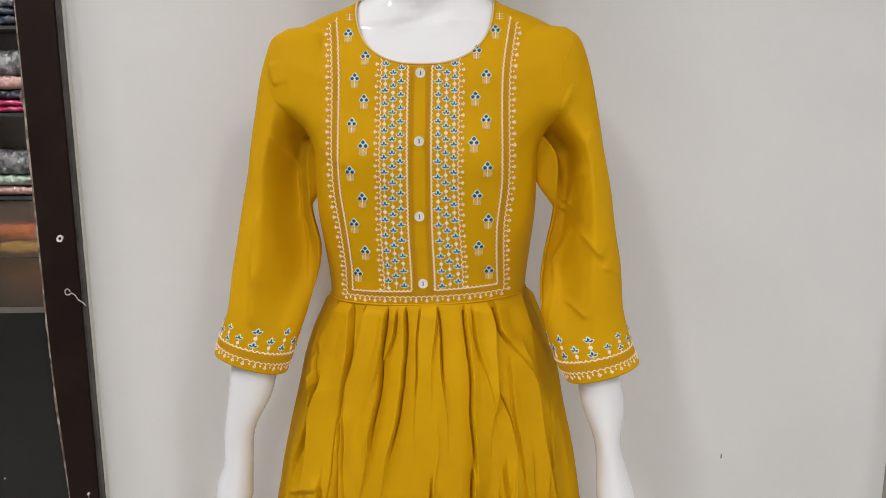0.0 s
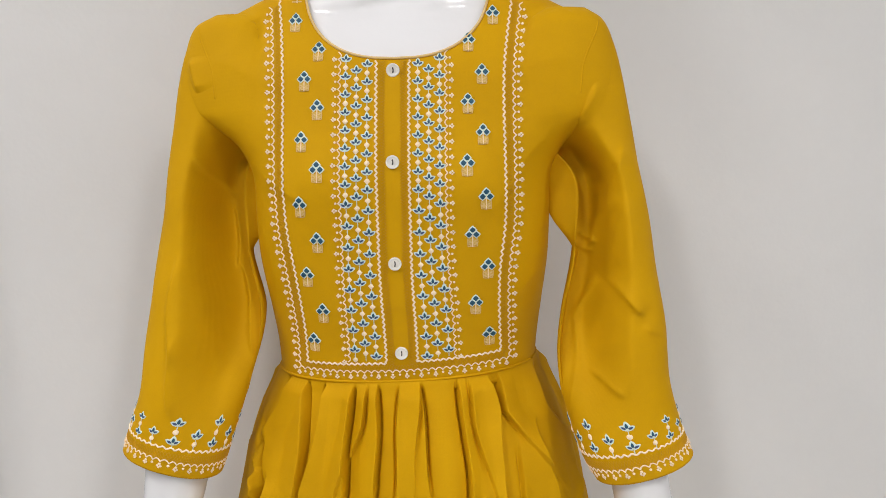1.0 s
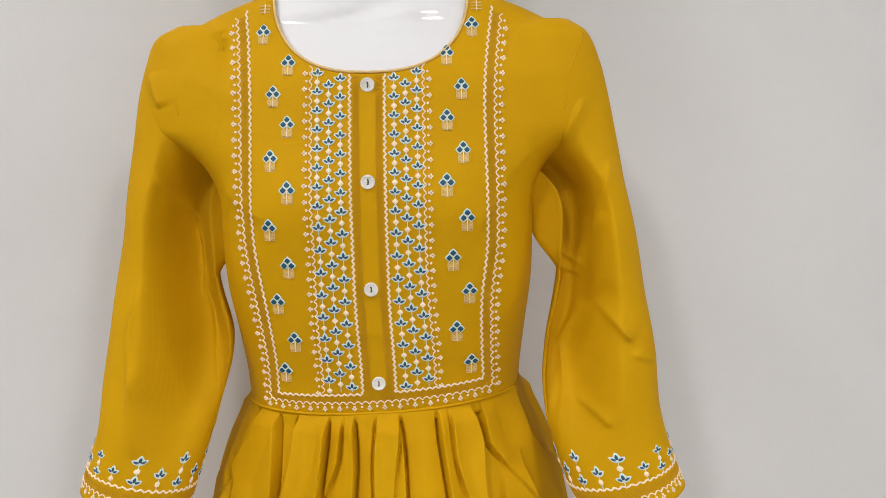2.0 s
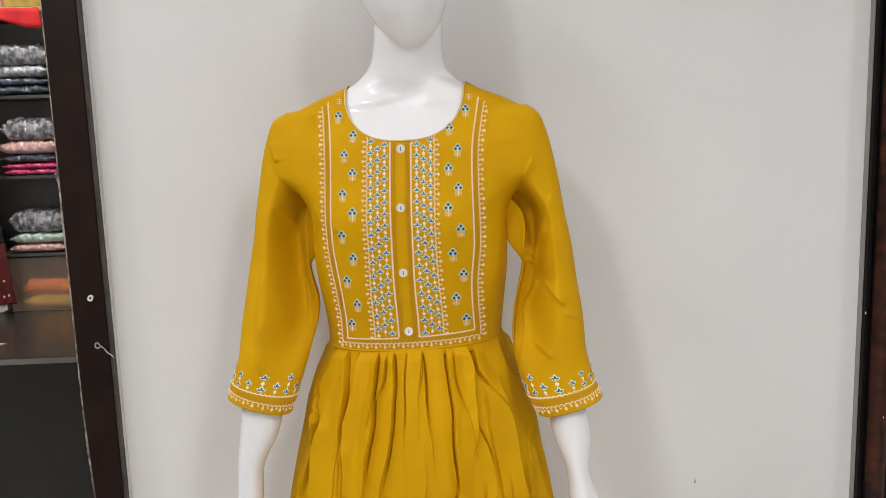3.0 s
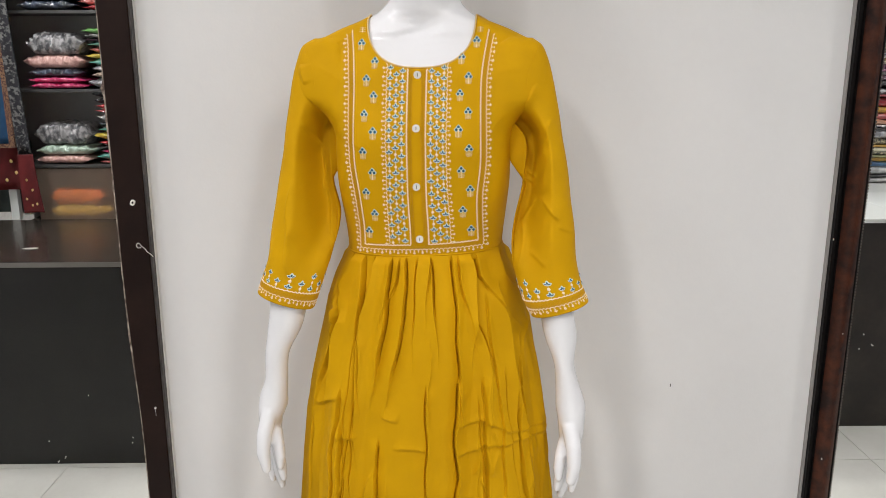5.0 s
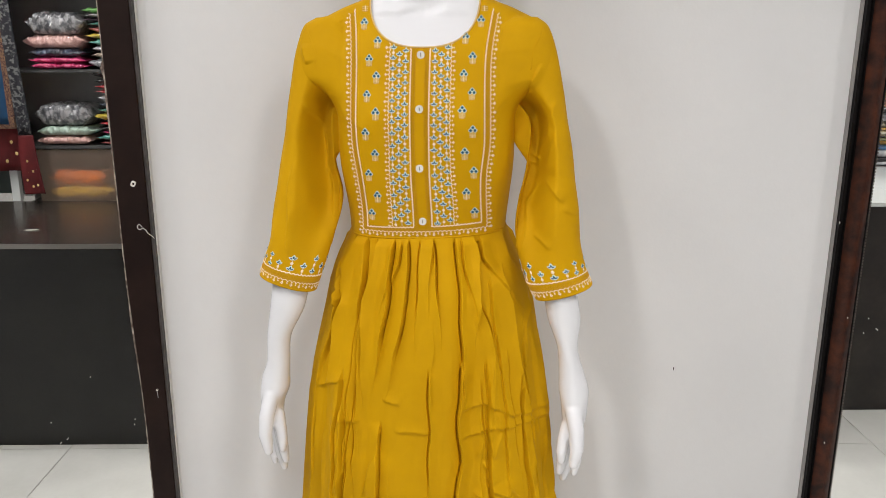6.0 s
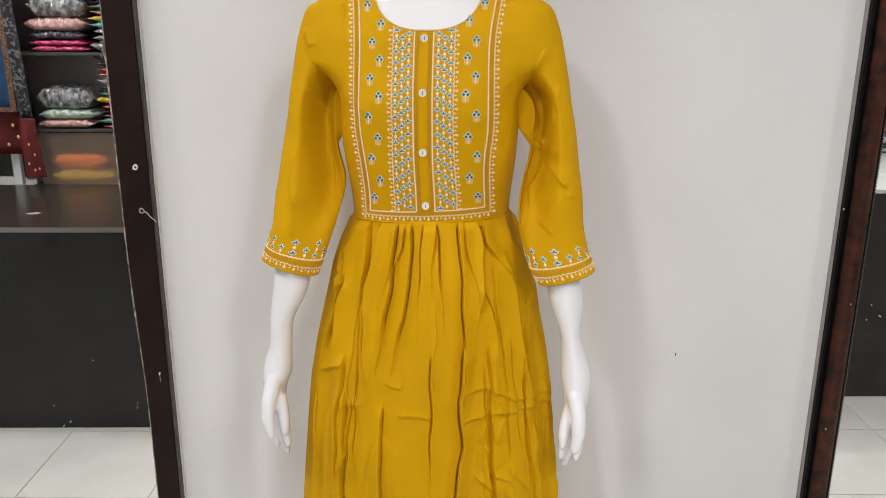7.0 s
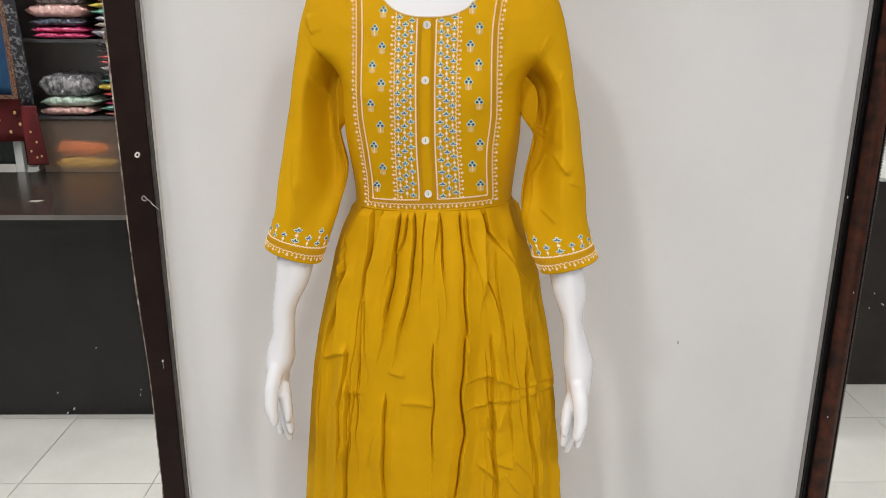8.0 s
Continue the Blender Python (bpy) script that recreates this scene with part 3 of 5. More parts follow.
# knife pleats: height, side on which the edge drops, and the line of the edge
PLEATS_LEFT = [
    (0.008, 1, [(-0.096, 1.033), (-0.097, 1.005), (-0.101, 0.966), (-0.105, 0.937)]),
    (0.008, -1, [(-0.075, 1.033), (-0.079, 1.004), (-0.087, 0.977), (-0.099, 0.935), (-0.100, 0.820)]),
    (0.007, -1, [(-0.116, 1.037), (-0.127, 1.007), (-0.145, 0.973), (-0.148, 0.939)]),
    (0.008, -1, [(-0.144, 1.020), (-0.158, 0.973), (-0.181, 0.934)]),
    (0.009, 1, [(-0.149, 0.969), (-0.145, 0.925), (-0.166, 0.854), (-0.178, 0.810)]),
    (0.008, -1, [(-0.139, 0.921), (-0.154, 0.878), (-0.161, 0.810)]),
]
PLEATS_MIDDLE = [
    (0.010, 1, [(-0.049, 1.033), (-0.051, 0.990), (-0.056, 0.935), (-0.069, 0.857)]),
    (0.006, 1, [(-0.034, 1.029), (-0.039, 0.997), (-0.045, 0.981)]),
    (0.009, 1, [(-0.023, 1.034), (-0.023, 0.998), (-0.024, 0.937), (-0.042, 0.847)]),
    (0.005, -1, [(-0.002, 1.032), (-0.004, 0.968), (-0.006, 0.922)]),
    (0.004, 1, [(0.017, 1.031), (0.015, 0.984)]),
    (0.007, 1, [(0.018, 1.034), (0.023, 0.984), (0.028, 0.938)]),
    (0.009, -1, [(0.054, 1.033), (0.061, 0.992), (0.066, 0.937), (0.072, 0.830)]),
]
PLEATS_RIGHT = [
    (0.005, -1, [(0.063, 1.038), (0.071, 0.991), (0.080, 0.958)]),
    (0.009, 1, [(0.082, 1.038), (0.093, 1.002), (0.097, 0.951), (0.096, 0.929)]),
    (0.007, -1, [(0.095, 1.037), (0.100, 0.998), (0.117, 0.975)]),
    (0.013, 1, [(0.132, 0.965), (0.144, 0.928), (0.154, 0.876), (0.162, 0.816), (0.175, 0.766)]),
    (0.010, 1, [(0.131, 1.019), (0.140, 0.996), (0.162, 0.966)]),
    (0.007, 1, [(0.170, 0.877), (0.173, 0.844)]),
    (0.006, 1, [(0.097, 0.929), (0.109, 0.897), (0.119, 0.858)]),
    (0.006, 1, [(0.177, 0.915), (0.194, 0.852), (0.201, 0.806)]),
]
PLEATS_LOWER = [
    (0.012, -1, [(0.071, 0.813), (0.064, 0.737), (0.071, 0.654), (0.056, 0.537)]),
    (0.007, -1, [(-0.107, 0.892), (-0.108, 0.826), (-0.110, 0.740)]),
    (0.007, 1, [(-0.071, 0.706), (-0.076, 0.621), (-0.076, 0.527)]),
    (0.006, 1, [(-0.138, 0.721), (-0.142, 0.592)]),
    (0.007, -1, [(-0.181, 0.675), (-0.185, 0.511)]),
    (0.006, 1, [(-0.200, 0.735), (-0.208, 0.622)]),
    (0.006, -1, [(0.015, 0.806), (0.018, 0.713), (0.015, 0.618)]),
    (0.007, 1, [(0.195, 0.663), (0.195, 0.591), (0.207, 0.505)]),
    (0.006, 1, [(0.212, 0.697), (0.236, 0.478)]),
]
SKIRT_CREASES = [
    (0.069, 0.753, 0.107, 0.762, 0.0025, 0.0041),
    (0.101, 0.762, 0.154, 0.735, 0.0027, 0.0042),
    (0.148, 0.737, 0.215, 0.720, 0.0030, 0.0031),
    (0.070, 0.704, 0.124, 0.715, 0.0022, 0.0047),
    (0.124, 0.713, 0.174, 0.716, 0.0025, 0.0035),
    (0.174, 0.712, 0.215, 0.705, 0.0035, 0.0039),
    (0.123, 0.742, 0.136, 0.710, 0.0033, 0.0040),
    (0.109, 0.707, 0.098, 0.663, 0.0030, 0.0033),
    (0.108, 0.650, 0.122, 0.612, 0.0030, 0.0047),
    (0.094, 0.598, 0.128, 0.558, 0.0029, 0.0045),
    (0.139, 0.578, 0.170, 0.518, 0.0031, 0.0031),
    (0.149, 0.613, 0.198, 0.525, 0.0032, 0.0042),
    (-0.063, 0.766, -0.034, 0.759, 0.0026, 0.0031),
    (-0.141, 0.713, -0.107, 0.723, 0.0033, 0.0039),
    (-0.077, 0.666, -0.105, 0.584, 0.0031, 0.0048),
    (-0.128, 0.658, -0.150, 0.582, 0.0031, 0.0048),
    (-0.191, 0.757, -0.134, 0.787, 0.0027, 0.0046),
    (0.116, 0.601, 0.152, 0.584, 0.0028, 0.0049),
    (0.135, 0.705, 0.125, 0.660, 0.0033, 0.0032),
    (-0.040, 0.709, 0.016, 0.708, 0.0024, 0.0034),
]


def seam_tilt(theta):
    return 0.0055 * math.sin(theta)


rnd_c = random.Random(23)
SOFT_CREASES = []
for _ in range(14):
    cx = rnd_c.uniform(-0.21, 0.21)
    cz = rnd_c.uniform(0.46, 0.95)
    half = rnd_c.uniform(0.03, 0.11)
    slant = cx * 0.35 + rnd_c.uniform(-0.10, 0.10)
    flip = rnd_c.choice((-1, 1))
    SOFT_CREASES.append((cx - flip * slant * half, cz + flip * half, cx + flip * slant * half, cz - flip * half, rnd_c.uniform(0.0028, 0.0045), rnd_c.uniform(0.0018, 0.0036)))


def ease(v):
    v = np.clip(v, 0, 1)
    return v * v * (3 - 2 * v)


def fold_rows(x, z, creases):
    """The same creases for whole rows of points: a sharp ridge with a soft hollow beside it."""
    out = np.zeros_like(x)
    for xa, za, xb, zb, wide, deep in creases:
        dx, dz = xb - xa, zb - za
        n = math.hypot(dx, dz)
        u = ((x - xa) * dx + (z - za) * dz) / n
        v = ((x - xa) * -dz + (z - za) * dx) / n + 0.002 * np.sin(u * 70 + xa * 90)
        taper = ease((u / n + 0.12) / 0.3) * ease((1.12 - u / n) / 0.3)
        out += deep * taper * np.where(v < 0, np.exp(np.minimum(v, 0) / (0.7 * wide)), np.exp(-np.maximum(v, 0) / (4.0 * wide)))
    return out


def pleat_rows(x, z, pleats):
    """Knife pleats for a row of points: a layer that rises to an edge and drops sharply past it."""
    out = np.zeros_like(x)
    for high, way, line in pleats:
        zs = [q[1] for q in line][::-1]
        xs = [q[0] for q in line][::-1]
        zm = z.mean()
        if zm < zs[0] - 0.10 or zm > zs[-1] + 0.03:
            continue
        slope = (xs[1] - xs[0]) / (zs[1] - zs[0])
        xl = np.interp(zm, zs, xs) + min(0.0, zm - zs[0]) * slope
        xl += 0.0012 * math.sin(zm * 62 + xs[0] * 80)
        fade = smooth01((zm - zs[0] + 0.10) / 0.13) * smooth01((zs[-1] + 0.022 - zm) / 0.03)
        v = (x - xl) * way
        wide = 0.022
        drop = ease((v + 0.0002) / 0.0012)
        over = np.maximum(0.0, 1 + np.minimum(v, 0) / wide) ** 1.3
        under = -0.30 * np.maximum(0.0, 1 - np.maximum(v, 0) / (0.9 * wide)) ** 1.3
        slot = -0.75 * np.exp(-(((v - 0.0019) / 0.0013) ** 2)) * smooth01((zm - zs[0] + 0.02) / 0.05)
        out += high * fade * (over * (1 - drop) + under * drop + slot)
    return out


def skirt():
    bm = bmesh.new()
    m = 300
    th = np.array([-math.pi / 2 + math.pi * k / 800 for k in range(800)] + [math.pi / 2 + math.pi * k / 120 for k in range(120)])
    rnd = random.Random(11)
    gathers = [(math.pi / 2 + 0.12 + (math.pi - 0.24) * k / 17, rnd.choice((0.4, 0.8)), rnd.uniform(0.005, 0.010)) for k in range(18)]
    waves = [(rnd.randint(6, 17), rnd.uniform(0, 6.28), rnd.uniform(0.3, 1.0), rnd.uniform(-1.0, 1.0)) for _ in range(7)]
    rows = []
    sn, cs = np.sin(th), np.cos(th)
    pleats = PLEATS_LEFT + PLEATS_MIDDLE + PLEATS_RIGHT + PLEATS_LOWER
    for k in range(18):
        side = -1 if k % 2 else 1
        q = side * rnd.uniform(0.50, 0.95)
        za, length = rnd.uniform(0.66, 0.99), rnd.uniform(0.12, 0.34)
        line = [(q * along(SKIRT, 1.0368 - z)[0] + rnd.uniform(-0.004, 0.004), z) for z in (za, za - length / 2, za - length)]
        pleats.append((rnd.uniform(0.0025, 0.0050), rnd.choice((-1, 1)), line))
    for i in range(m + 1):
        s = 0.765 * (i / m) ** 1.08
        w, d, c = along(SKIRT, s)
        lift = np.zeros_like(th)
        for g, length, high in gathers:
            t = (th - g + math.pi) % (2 * math.pi) - math.pi
            fade = smooth01(s / 0.015) * (1 - 0.7 * smooth01((s - 0.25 * length) / (0.75 * length)))
            lift += high * fade * np.exp(-((t / 0.07) ** 2))
        wave = sum(a * np.arcsin(0.94 * np.sin(f * th + p + q * s)) for f, p, a, q in waves)
        lift += 0.0034 * wave * smooth01((s - 0.03) / 0.30)
        x, y = w * sn, c - d * cs
        z = 1.0368 - s + 0.0055 * sn * (1 - smooth01(s / 0.3))
        fore = ease((cs + 0.02) / 0.12) * (0.45 + 0.55 * ease((cs - 0.25) / 0.35))
        lift += 1.12 * pleat_rows(x, z, pleats) * fore * smooth01((s - 0.001) / 0.014)
        lift += 1.4 * (fold_rows(x, z, SKIRT_CREASES) + fold_rows(x, z, SOFT_CREASES)) * ease((cs - 0.05) / 0.2)
        nx, ny = sn / w, -cs / d
        h = np.hypot(nx, ny)
        px, py = x + lift * nx / h, np.minimum(y + lift * ny / h, 0.255)
        rows.append([bm.verts.new((px[k], py[k], z[k])) for k in range(len(th))])
    grid_faces(bm, rows)
    return bm


part("skirt", skirt(), M_DRESS, dress, "gathered and creased mustard skirt", smooth=True)
bm = bmesh.new()
part("waist_seam", tube(bm, [torso_point(2 * math.pi * k / 120, 1.0368, 0.0008) + Vector((0, 0, seam_tilt(2 * math.pi * k / 120))) for k in range(121)], 0.0013, 8, caps=False), M_DRESS, dress, "narrow waist seam", smooth=True)

CREASES_RIGHT = [(0.214, 1.261, 0.198, 1.203, 0.0030, 0.0030), (0.202, 1.215, 0.188, 1.154, 0.0030, 0.0036), (0.158, 1.189, 0.190, 1.162, 0.0022, 0.0034), (0.160, 1.171, 0.188, 1.153, 0.0022, 0.0030), (0.212, 1.203, 0.202, 1.151, 0.0034, 0.0022), (0.188, 1.133, 0.171, 1.091, 0.0026, 0.0036), (0.171, 1.091, 0.164, 1.017, 0.0030, 0.0030), (0.199, 1.132, 0.229, 1.108, 0.0022, 0.0034), (0.183, 1.044, 0.208, 1.027, 0.0024, 0.0020), (0.185, 1.317, 0.155, 1.257, 0.0030, 0.0030), (0.231, 1.096, 0.259, 1.078, 0.0030, 0.0020)]
CREASES_LEFT = [(-0.194, 1.257, -0.176, 1.207, 0.0030, 0.0030), (-0.176, 1.207, -0.171, 1.138, 0.0030, 0.0032), (-0.158, 1.241, -0.142, 1.194, 0.0028, 0.0034), (-0.170, 1.142, -0.149, 1.044, 0.0030, 0.0036), (-0.217, 1.156, -0.225, 1.062, 0.0030, 0.0024), (-0.224, 1.084, -0.223, 1.008, 0.0034, 0.0022), (-0.197, 1.348, -0.190, 1.318, 0.0030, 0.0026), (-0.156, 1.250, -0.144, 1.229, 0.0030, 0.0030)]


def sleeve_point(side, th, z, creases):
    """Round a sleeve at a height; theta 0 is the front."""
    cx, w, d, cy = along(SLEEVES[side], z)
    s, k = math.sin(th), math.cos(th)
    e = 2 / 2.2
    cx, cy = side * cx + lean(z), cy + reach(side, z)
    x = cx + w * math.copysign(abs(s) ** e, s)
    y = cy - d * math.copysign(abs(k) ** e, k)
    if k > 0:
        y = blend(y, chest_depth(x, z), z) + 0.0004
    y -= 2.4 * fold(0.0, x, z, creases) * max(0.0, k)
    y += 0.066 * smooth01((-s * side + 0.25) / 0.85) * smooth01((1.315 - z) / 0.07) * smooth01((z - 0.97) / 0.14) * max(0.0, k) ** 0.5
    x -= side * 0.030 * smooth01(-s * side / 0.5) * smooth01(-k / 0.3) * smooth01((z - 1.15) / 0.05) * smooth01((1.35 - z) / 0.05)
    low = 1 - smooth01((z - 0.952) / 0.10)
    hang = 0.014 * side * (x - cx) / w * low + 0.002 * (y - cy) / d * low
    bulge = 0.0007 * math.sin(z * 60 + 4 * th) * smooth01((1.32 - z) / 0.1) * (1 - low)
    return Vector((x + bulge * s, y - bulge * k, z + hang))


for side, creases in ((-1, CREASES_LEFT), (1, CREASES_RIGHT)):
    bm = bmesh.new()
    rows = []
    for i in range(221):
        z = 0.952 + 0.439 * i / 220
        rows.append([bm.verts.new(sleeve_point(side, 2 * math.pi * k / 150, z, creases)) for k in range(150)])
    grid_faces(bm, rows)
    bm.faces.new(rows[-1])
    ob = part("sleeve", bm, M_DRESS, dress, "creased three-quarter mustard sleeve", smooth=True)
    sm = ob.modifiers.new("cloth", "SOLIDIFY")
    sm.thickness, sm.offset = 0.0012, -1


def armhole(side, creases):
    """The curved seam where a sleeve is set into the bodice."""
    pts = []
    for i in range(33):
        t = i / 32
        x = side * (0.190 - 0.012 * smooth01(t / 0.7) - 0.006 * t)
        z = 1.378 - 0.068 * t
        y = blend(cap_depth(side, x, z), chest_depth(x, z), z)
        if y < 5:
            pts.append((x, y + 0.0005, z))
    return tube(bmesh.new(), pts, 0.0011, 6)


for side, creases in ((-1, CREASES_LEFT), (1, CREASES_RIGHT)):
    part("armhole_seam", armhole(side, creases), M_DRESS, dress, "stitched armhole seam", smooth=True)


# ---- embroidery: thin raised thread work laid on the cloth ----
def lay(surface, a, b, h):
    p = surface(a, b)
    e = 0.0015
    du, dv = surface(a + e, b) - p, surface(a, b + e) - p
    n = du.cross(dv)
    if n.length < 1e-12:
        return p
    n.normalize()
    if n.y > 0:
        n = -n
    return p + n * h


def patch(bm, surface, pts, h, mi=0, dome=0.0):
    """A filled stitch shape with a small rounded rise."""
    n = len(pts)
    ca, cb = sum(p[0] for p in pts) / n, sum(p[1] for p in pts) / n
    low = [bm.verts.new(lay(surface, a, b, 0.0001)) for a, b in pts]
    top = [bm.verts.new(lay(surface, ca + (a - ca) * 0.86, cb + (b - cb) * 0.86, h)) for a, b in pts]
    mid = bm.verts.new(lay(surface, ca, cb, h + dome))
    for i in range(n):
        j = (i + 1) % n
        bm.faces.new((low[i], low[j], top[j], top[i])).material_index = mi
        bm.faces.new((top[i], top[j], mid)).material_index = mi


def stitch(bm, surface, pts, width, h, mi=0):
    """A raised thread along a line."""
    rows = []
    for i, (a, b) in enumerate(pts):
        a0, b0 = pts[max(0, i - 1)]
        a1, b1 = pts[min(len(pts) - 1, i + 1)]
        dx, dy = a1 - a0, b1 - b0
        n = math.hypot(dx, dy) or 1
        px, py = -dy / n * width / 2, dx / n * width / 2
        rows.append([bm.verts.new(lay(surface, a + px, b + py, 0.0001)), bm.verts.new(lay(surface, a + px * 0.45, b + py * 0.45, h)), bm.verts.new(lay(surface, a - px * 0.45, b - py * 0.45, h)), bm.verts.new(lay(surface, a - px, b - py, 0.0001))])
    grid_faces(bm, rows, closed=False, mi=mi)


def drop_shape(ca, cb, angle, length, wide, n=8):
    out = []
    for k in range(n):
        t = 2 * math.pi * k / n
        u = length / 2 * math.cos(t)
        v = wide / 2 * math.sin(t) * (1 - 0.35 * math.cos(t))
        out.append((ca + u * math.cos(angle) - v * math.sin(angle), cb + u * math.sin(angle) + v * math.cos(angle)))
    return out


def disc(ca, cb, r, n=8):
    return [(ca + r * math.cos(2 * math.pi * k / n), cb + r * math.sin(2 * math.pi * k / n)) for k in range(n)]


def diamond(ca, cb, r, tall=1.0):
    return [(ca, cb - r * tall), (ca + r * 0.6, cb - r * 0.5 * tall), (ca + r, cb), (ca + r * 0.6, cb + r * 0.5 * tall), (ca, cb + r * tall), (ca - r * 0.6, cb + r * 0.5 * tall), (ca - r, cb), (ca - r * 0.6, cb - r * 0.5 * tall)]


THREADS = [M_CREAM, M_TEAL, M_CYAN, M_BEIGE, M_INDIGO, M_GOLDST, M_STRAW]


def big_flower(bm, surface, a, b, k=1.0, rnd=random):
    """Three blue lozenges with a pale outline over a beige latticed pot."""
    for da, db in ((0, 0.0062), (-0.0035, 0.0016), (0.0035, 0.0016)):
        patch(bm, surface, diamond(a + da * k, b + db * k, 0.0043 * k), 0.0006, 2)
        patch(bm, surface, diamond(a + da * k, b + db * k, 0.0031 * k), 0.0011, 1, 0.0003)
    patch(bm, surface, disc(a, b + 0.0030 * k, 0.0011 * k, 6), 0.0012, 2)
    patch(bm, surface, [(a - 0.0046 * k, b - 0.0026 * k), (a + 0.0046 * k, b - 0.0026 * k), (a + 0.0044 * k, b - 0.0094 * k), (a - 0.0044 * k, b - 0.0094 * k)], 0.0002, 6)
    for x in (-0.0048, 0.0048):
        stitch(bm, surface, [(a + x * k, b - 0.0022 * k), (a + x * 1.05 * k, b - 0.006 * k), (a + x * 0.95 * k, b - 0.0100 * k)], 0.0008 * k, 0.0005, 3)
    for x, y in ((-0.0026, -0.0052), (0.0026, -0.0052), (-0.0026, -0.0084), (0.0026, -0.0084)):
        patch(bm, surface, drop_shape(a + x * k, b + (y + rnd.uniform(-4e-4, 4e-4)) * k, 0.6 if x > 0 else 2.54, 0.0044 * k, 0.0015 * k, 6), 0.0005, 3)
    for y in (-0.0066, -0.0100):
        stitch(bm, surface, [(a - 0.0050 * k, b + y * k + rnd.uniform(-4e-4, 4e-4)), (a, b + y * k - 0.0006 * k), (a + 0.0050 * k, b + y * k)], 0.0007 * k, 0.0005, 3)
    stitch(bm, surface, [(a, b + 0.0020 * k), (a, b - 0.0105 * k)], 0.0011 * k, 0.0008, 0)


def small_flower(bm, surface, a, b, k=1.0):
    """A three-leaved blue sprig with a pale outline."""
    for ang, le, wi, off, m in ((1.571, 0.0062, 0.0036, (0, 0.0012), 1), (0.45, 0.0056, 0.0028, (0.0027, -0.0006), 4), (2.69, 0.0056, 0.0028, (-0.0027, -0.0006), 4)):
        patch(bm, surface, drop_shape(a + off[0] * k, b + off[1] * k, ang, le * k * 1.32, wi * k * 1.56), 0.0005, 2)
        patch(bm, surface, drop_shape(a + off[0] * k, b + off[1] * k, ang, le * k * 0.80, wi * k * 0.74), 0.0009, m, 0.0003)


def wavy(fn, t0, t1, pitch, amp):
    """A zigzag thread along a guide line."""
    n = max(2, round((t1 - t0) / pitch * 4))
    out = []
    for i in range(n + 1):
        t = t0 + (t1 - t0) * i / n
        (x0, y0), (x1, y1) = fn(t), fn(t + 0.001)
        d = math.hypot(x1 - x0, y1 - y0)
        o = amp * math.sin(2 * math.pi * (t - t0) / pitch)
        out.append((x0 - (y1 - y0) / d * o, y0 + (x1 - x0) / d * o))
    return out


def scallops(bm, surface, fn, t0, t1, pitch, side, size=1.0):
    """Hooked arches in cream thread with a bud at each joint."""
    n = round((t1 - t0) / pitch)
    for i in range(n):
        ta = t0 + (t1 - t0) * i / n
        pts = []
        for k in range(7):
            t = ta + (t1 - t0) / n * k / 6
            (x0, y0), (x1, y1) = fn(t), fn(t + 0.001)
            d = math.hypot(x1 - x0, y1 - y0)
            nx, ny = -(y1 - y0) / d * side, (x1 - x0) / d * side
            o = -0.0026 * size * math.sin(math.pi * k / 6)
            pts.append((x0 + nx * o, y0 + ny * o))
        stitch(bm, surface, pts, 0.0011 * size, 0.0008, 0)
        (x0, y0), (x1, y1) = fn(ta), fn(ta + 0.001)
        d = math.hypot(x1 - x0, y1 - y0)
        nx, ny = -(y1 - y0) / d * side, (x1 - x0) / d * side
        if i % 2 == 0:
            for q, r, u in ((0.0022, 0.0013, 0.0), (0.0040, 0.0010, 0.0013), (0.0040, 0.0010, -0.0013), (0.0052, 0.0009, 0.0)):
                patch(bm, surface, disc(x0 + (nx * q + (x1 - x0) / d * u) * size, y0 + (ny * q + (y1 - y0) / d * u) * size, r * size, 6), 0.0009, 0, 0.0003)
        else:
            patch(bm, surface, disc(x0 + nx * 0.0022 * size, y0 + ny * 0.0022 * size, 0.0012 * size, 6), 0.0009, 0, 0.0003)


def stitch_lattice(bm, surface, fn, t0, t1, half, pitch=0.0056):
    """Two crossed ochre zigzags, a band of dense tone-on-tone stitches."""
    for ph in (0, 1):
        n = round((t1 - t0) / pitch * 2)
        pts = []
        for i in range(n + 1):
            t = t0 + (t1 - t0) * i / n
            (x0, y0), (x1, y1) = fn(t), fn(t + 0.001)
            d = math.hypot(x1 - x0, y1 - y0)
            o = half * (1 if (i + ph) % 2 else -1)
            pts.append((x0 - (y1 - y0) / d * o, y0 + (x1 - x0) / d * o))
        stitch(bm, surface, pts, 0.0008, 0.0004, 5)


def bod(a, b):
    p = front(a, b, 0.0004)
    p.y -= fold(0.0, a, b, BODICE_CREASES) * smooth01((b - 1.045) / 0.02)
    return p


def skew(z):
    """The middle line of the yoke drifts a little towards the waist."""
    return -0.0020 + 0.0030 * smooth01((1.16 - z) / 0.10)


YOKE = [(1.045, 0.0965), (1.06, 0.0962), (1.09, 0.0957), (1.14, 0.0975), (1.19, 0.1030), (1.225, 0.1035), (1.29, 0.1025), (1.33, 0.1030), (1.36, 0.1060), (1.41, 0.1135)]


def yoke_edge(z, off):
    """Half width of the yoke's inner border at a height."""
    return along(YOKE, z)[0] + off


def waist_line(x, off=0.0):
    """The aslant lower edge of the yoke."""
    return 1.0558 + 0.055 * x + off


def widen(xo, z):
    """Columns spread slightly towards the waist."""
    return xo * (1 + 0.05 * smooth01((1.20 - z) / 0.12))


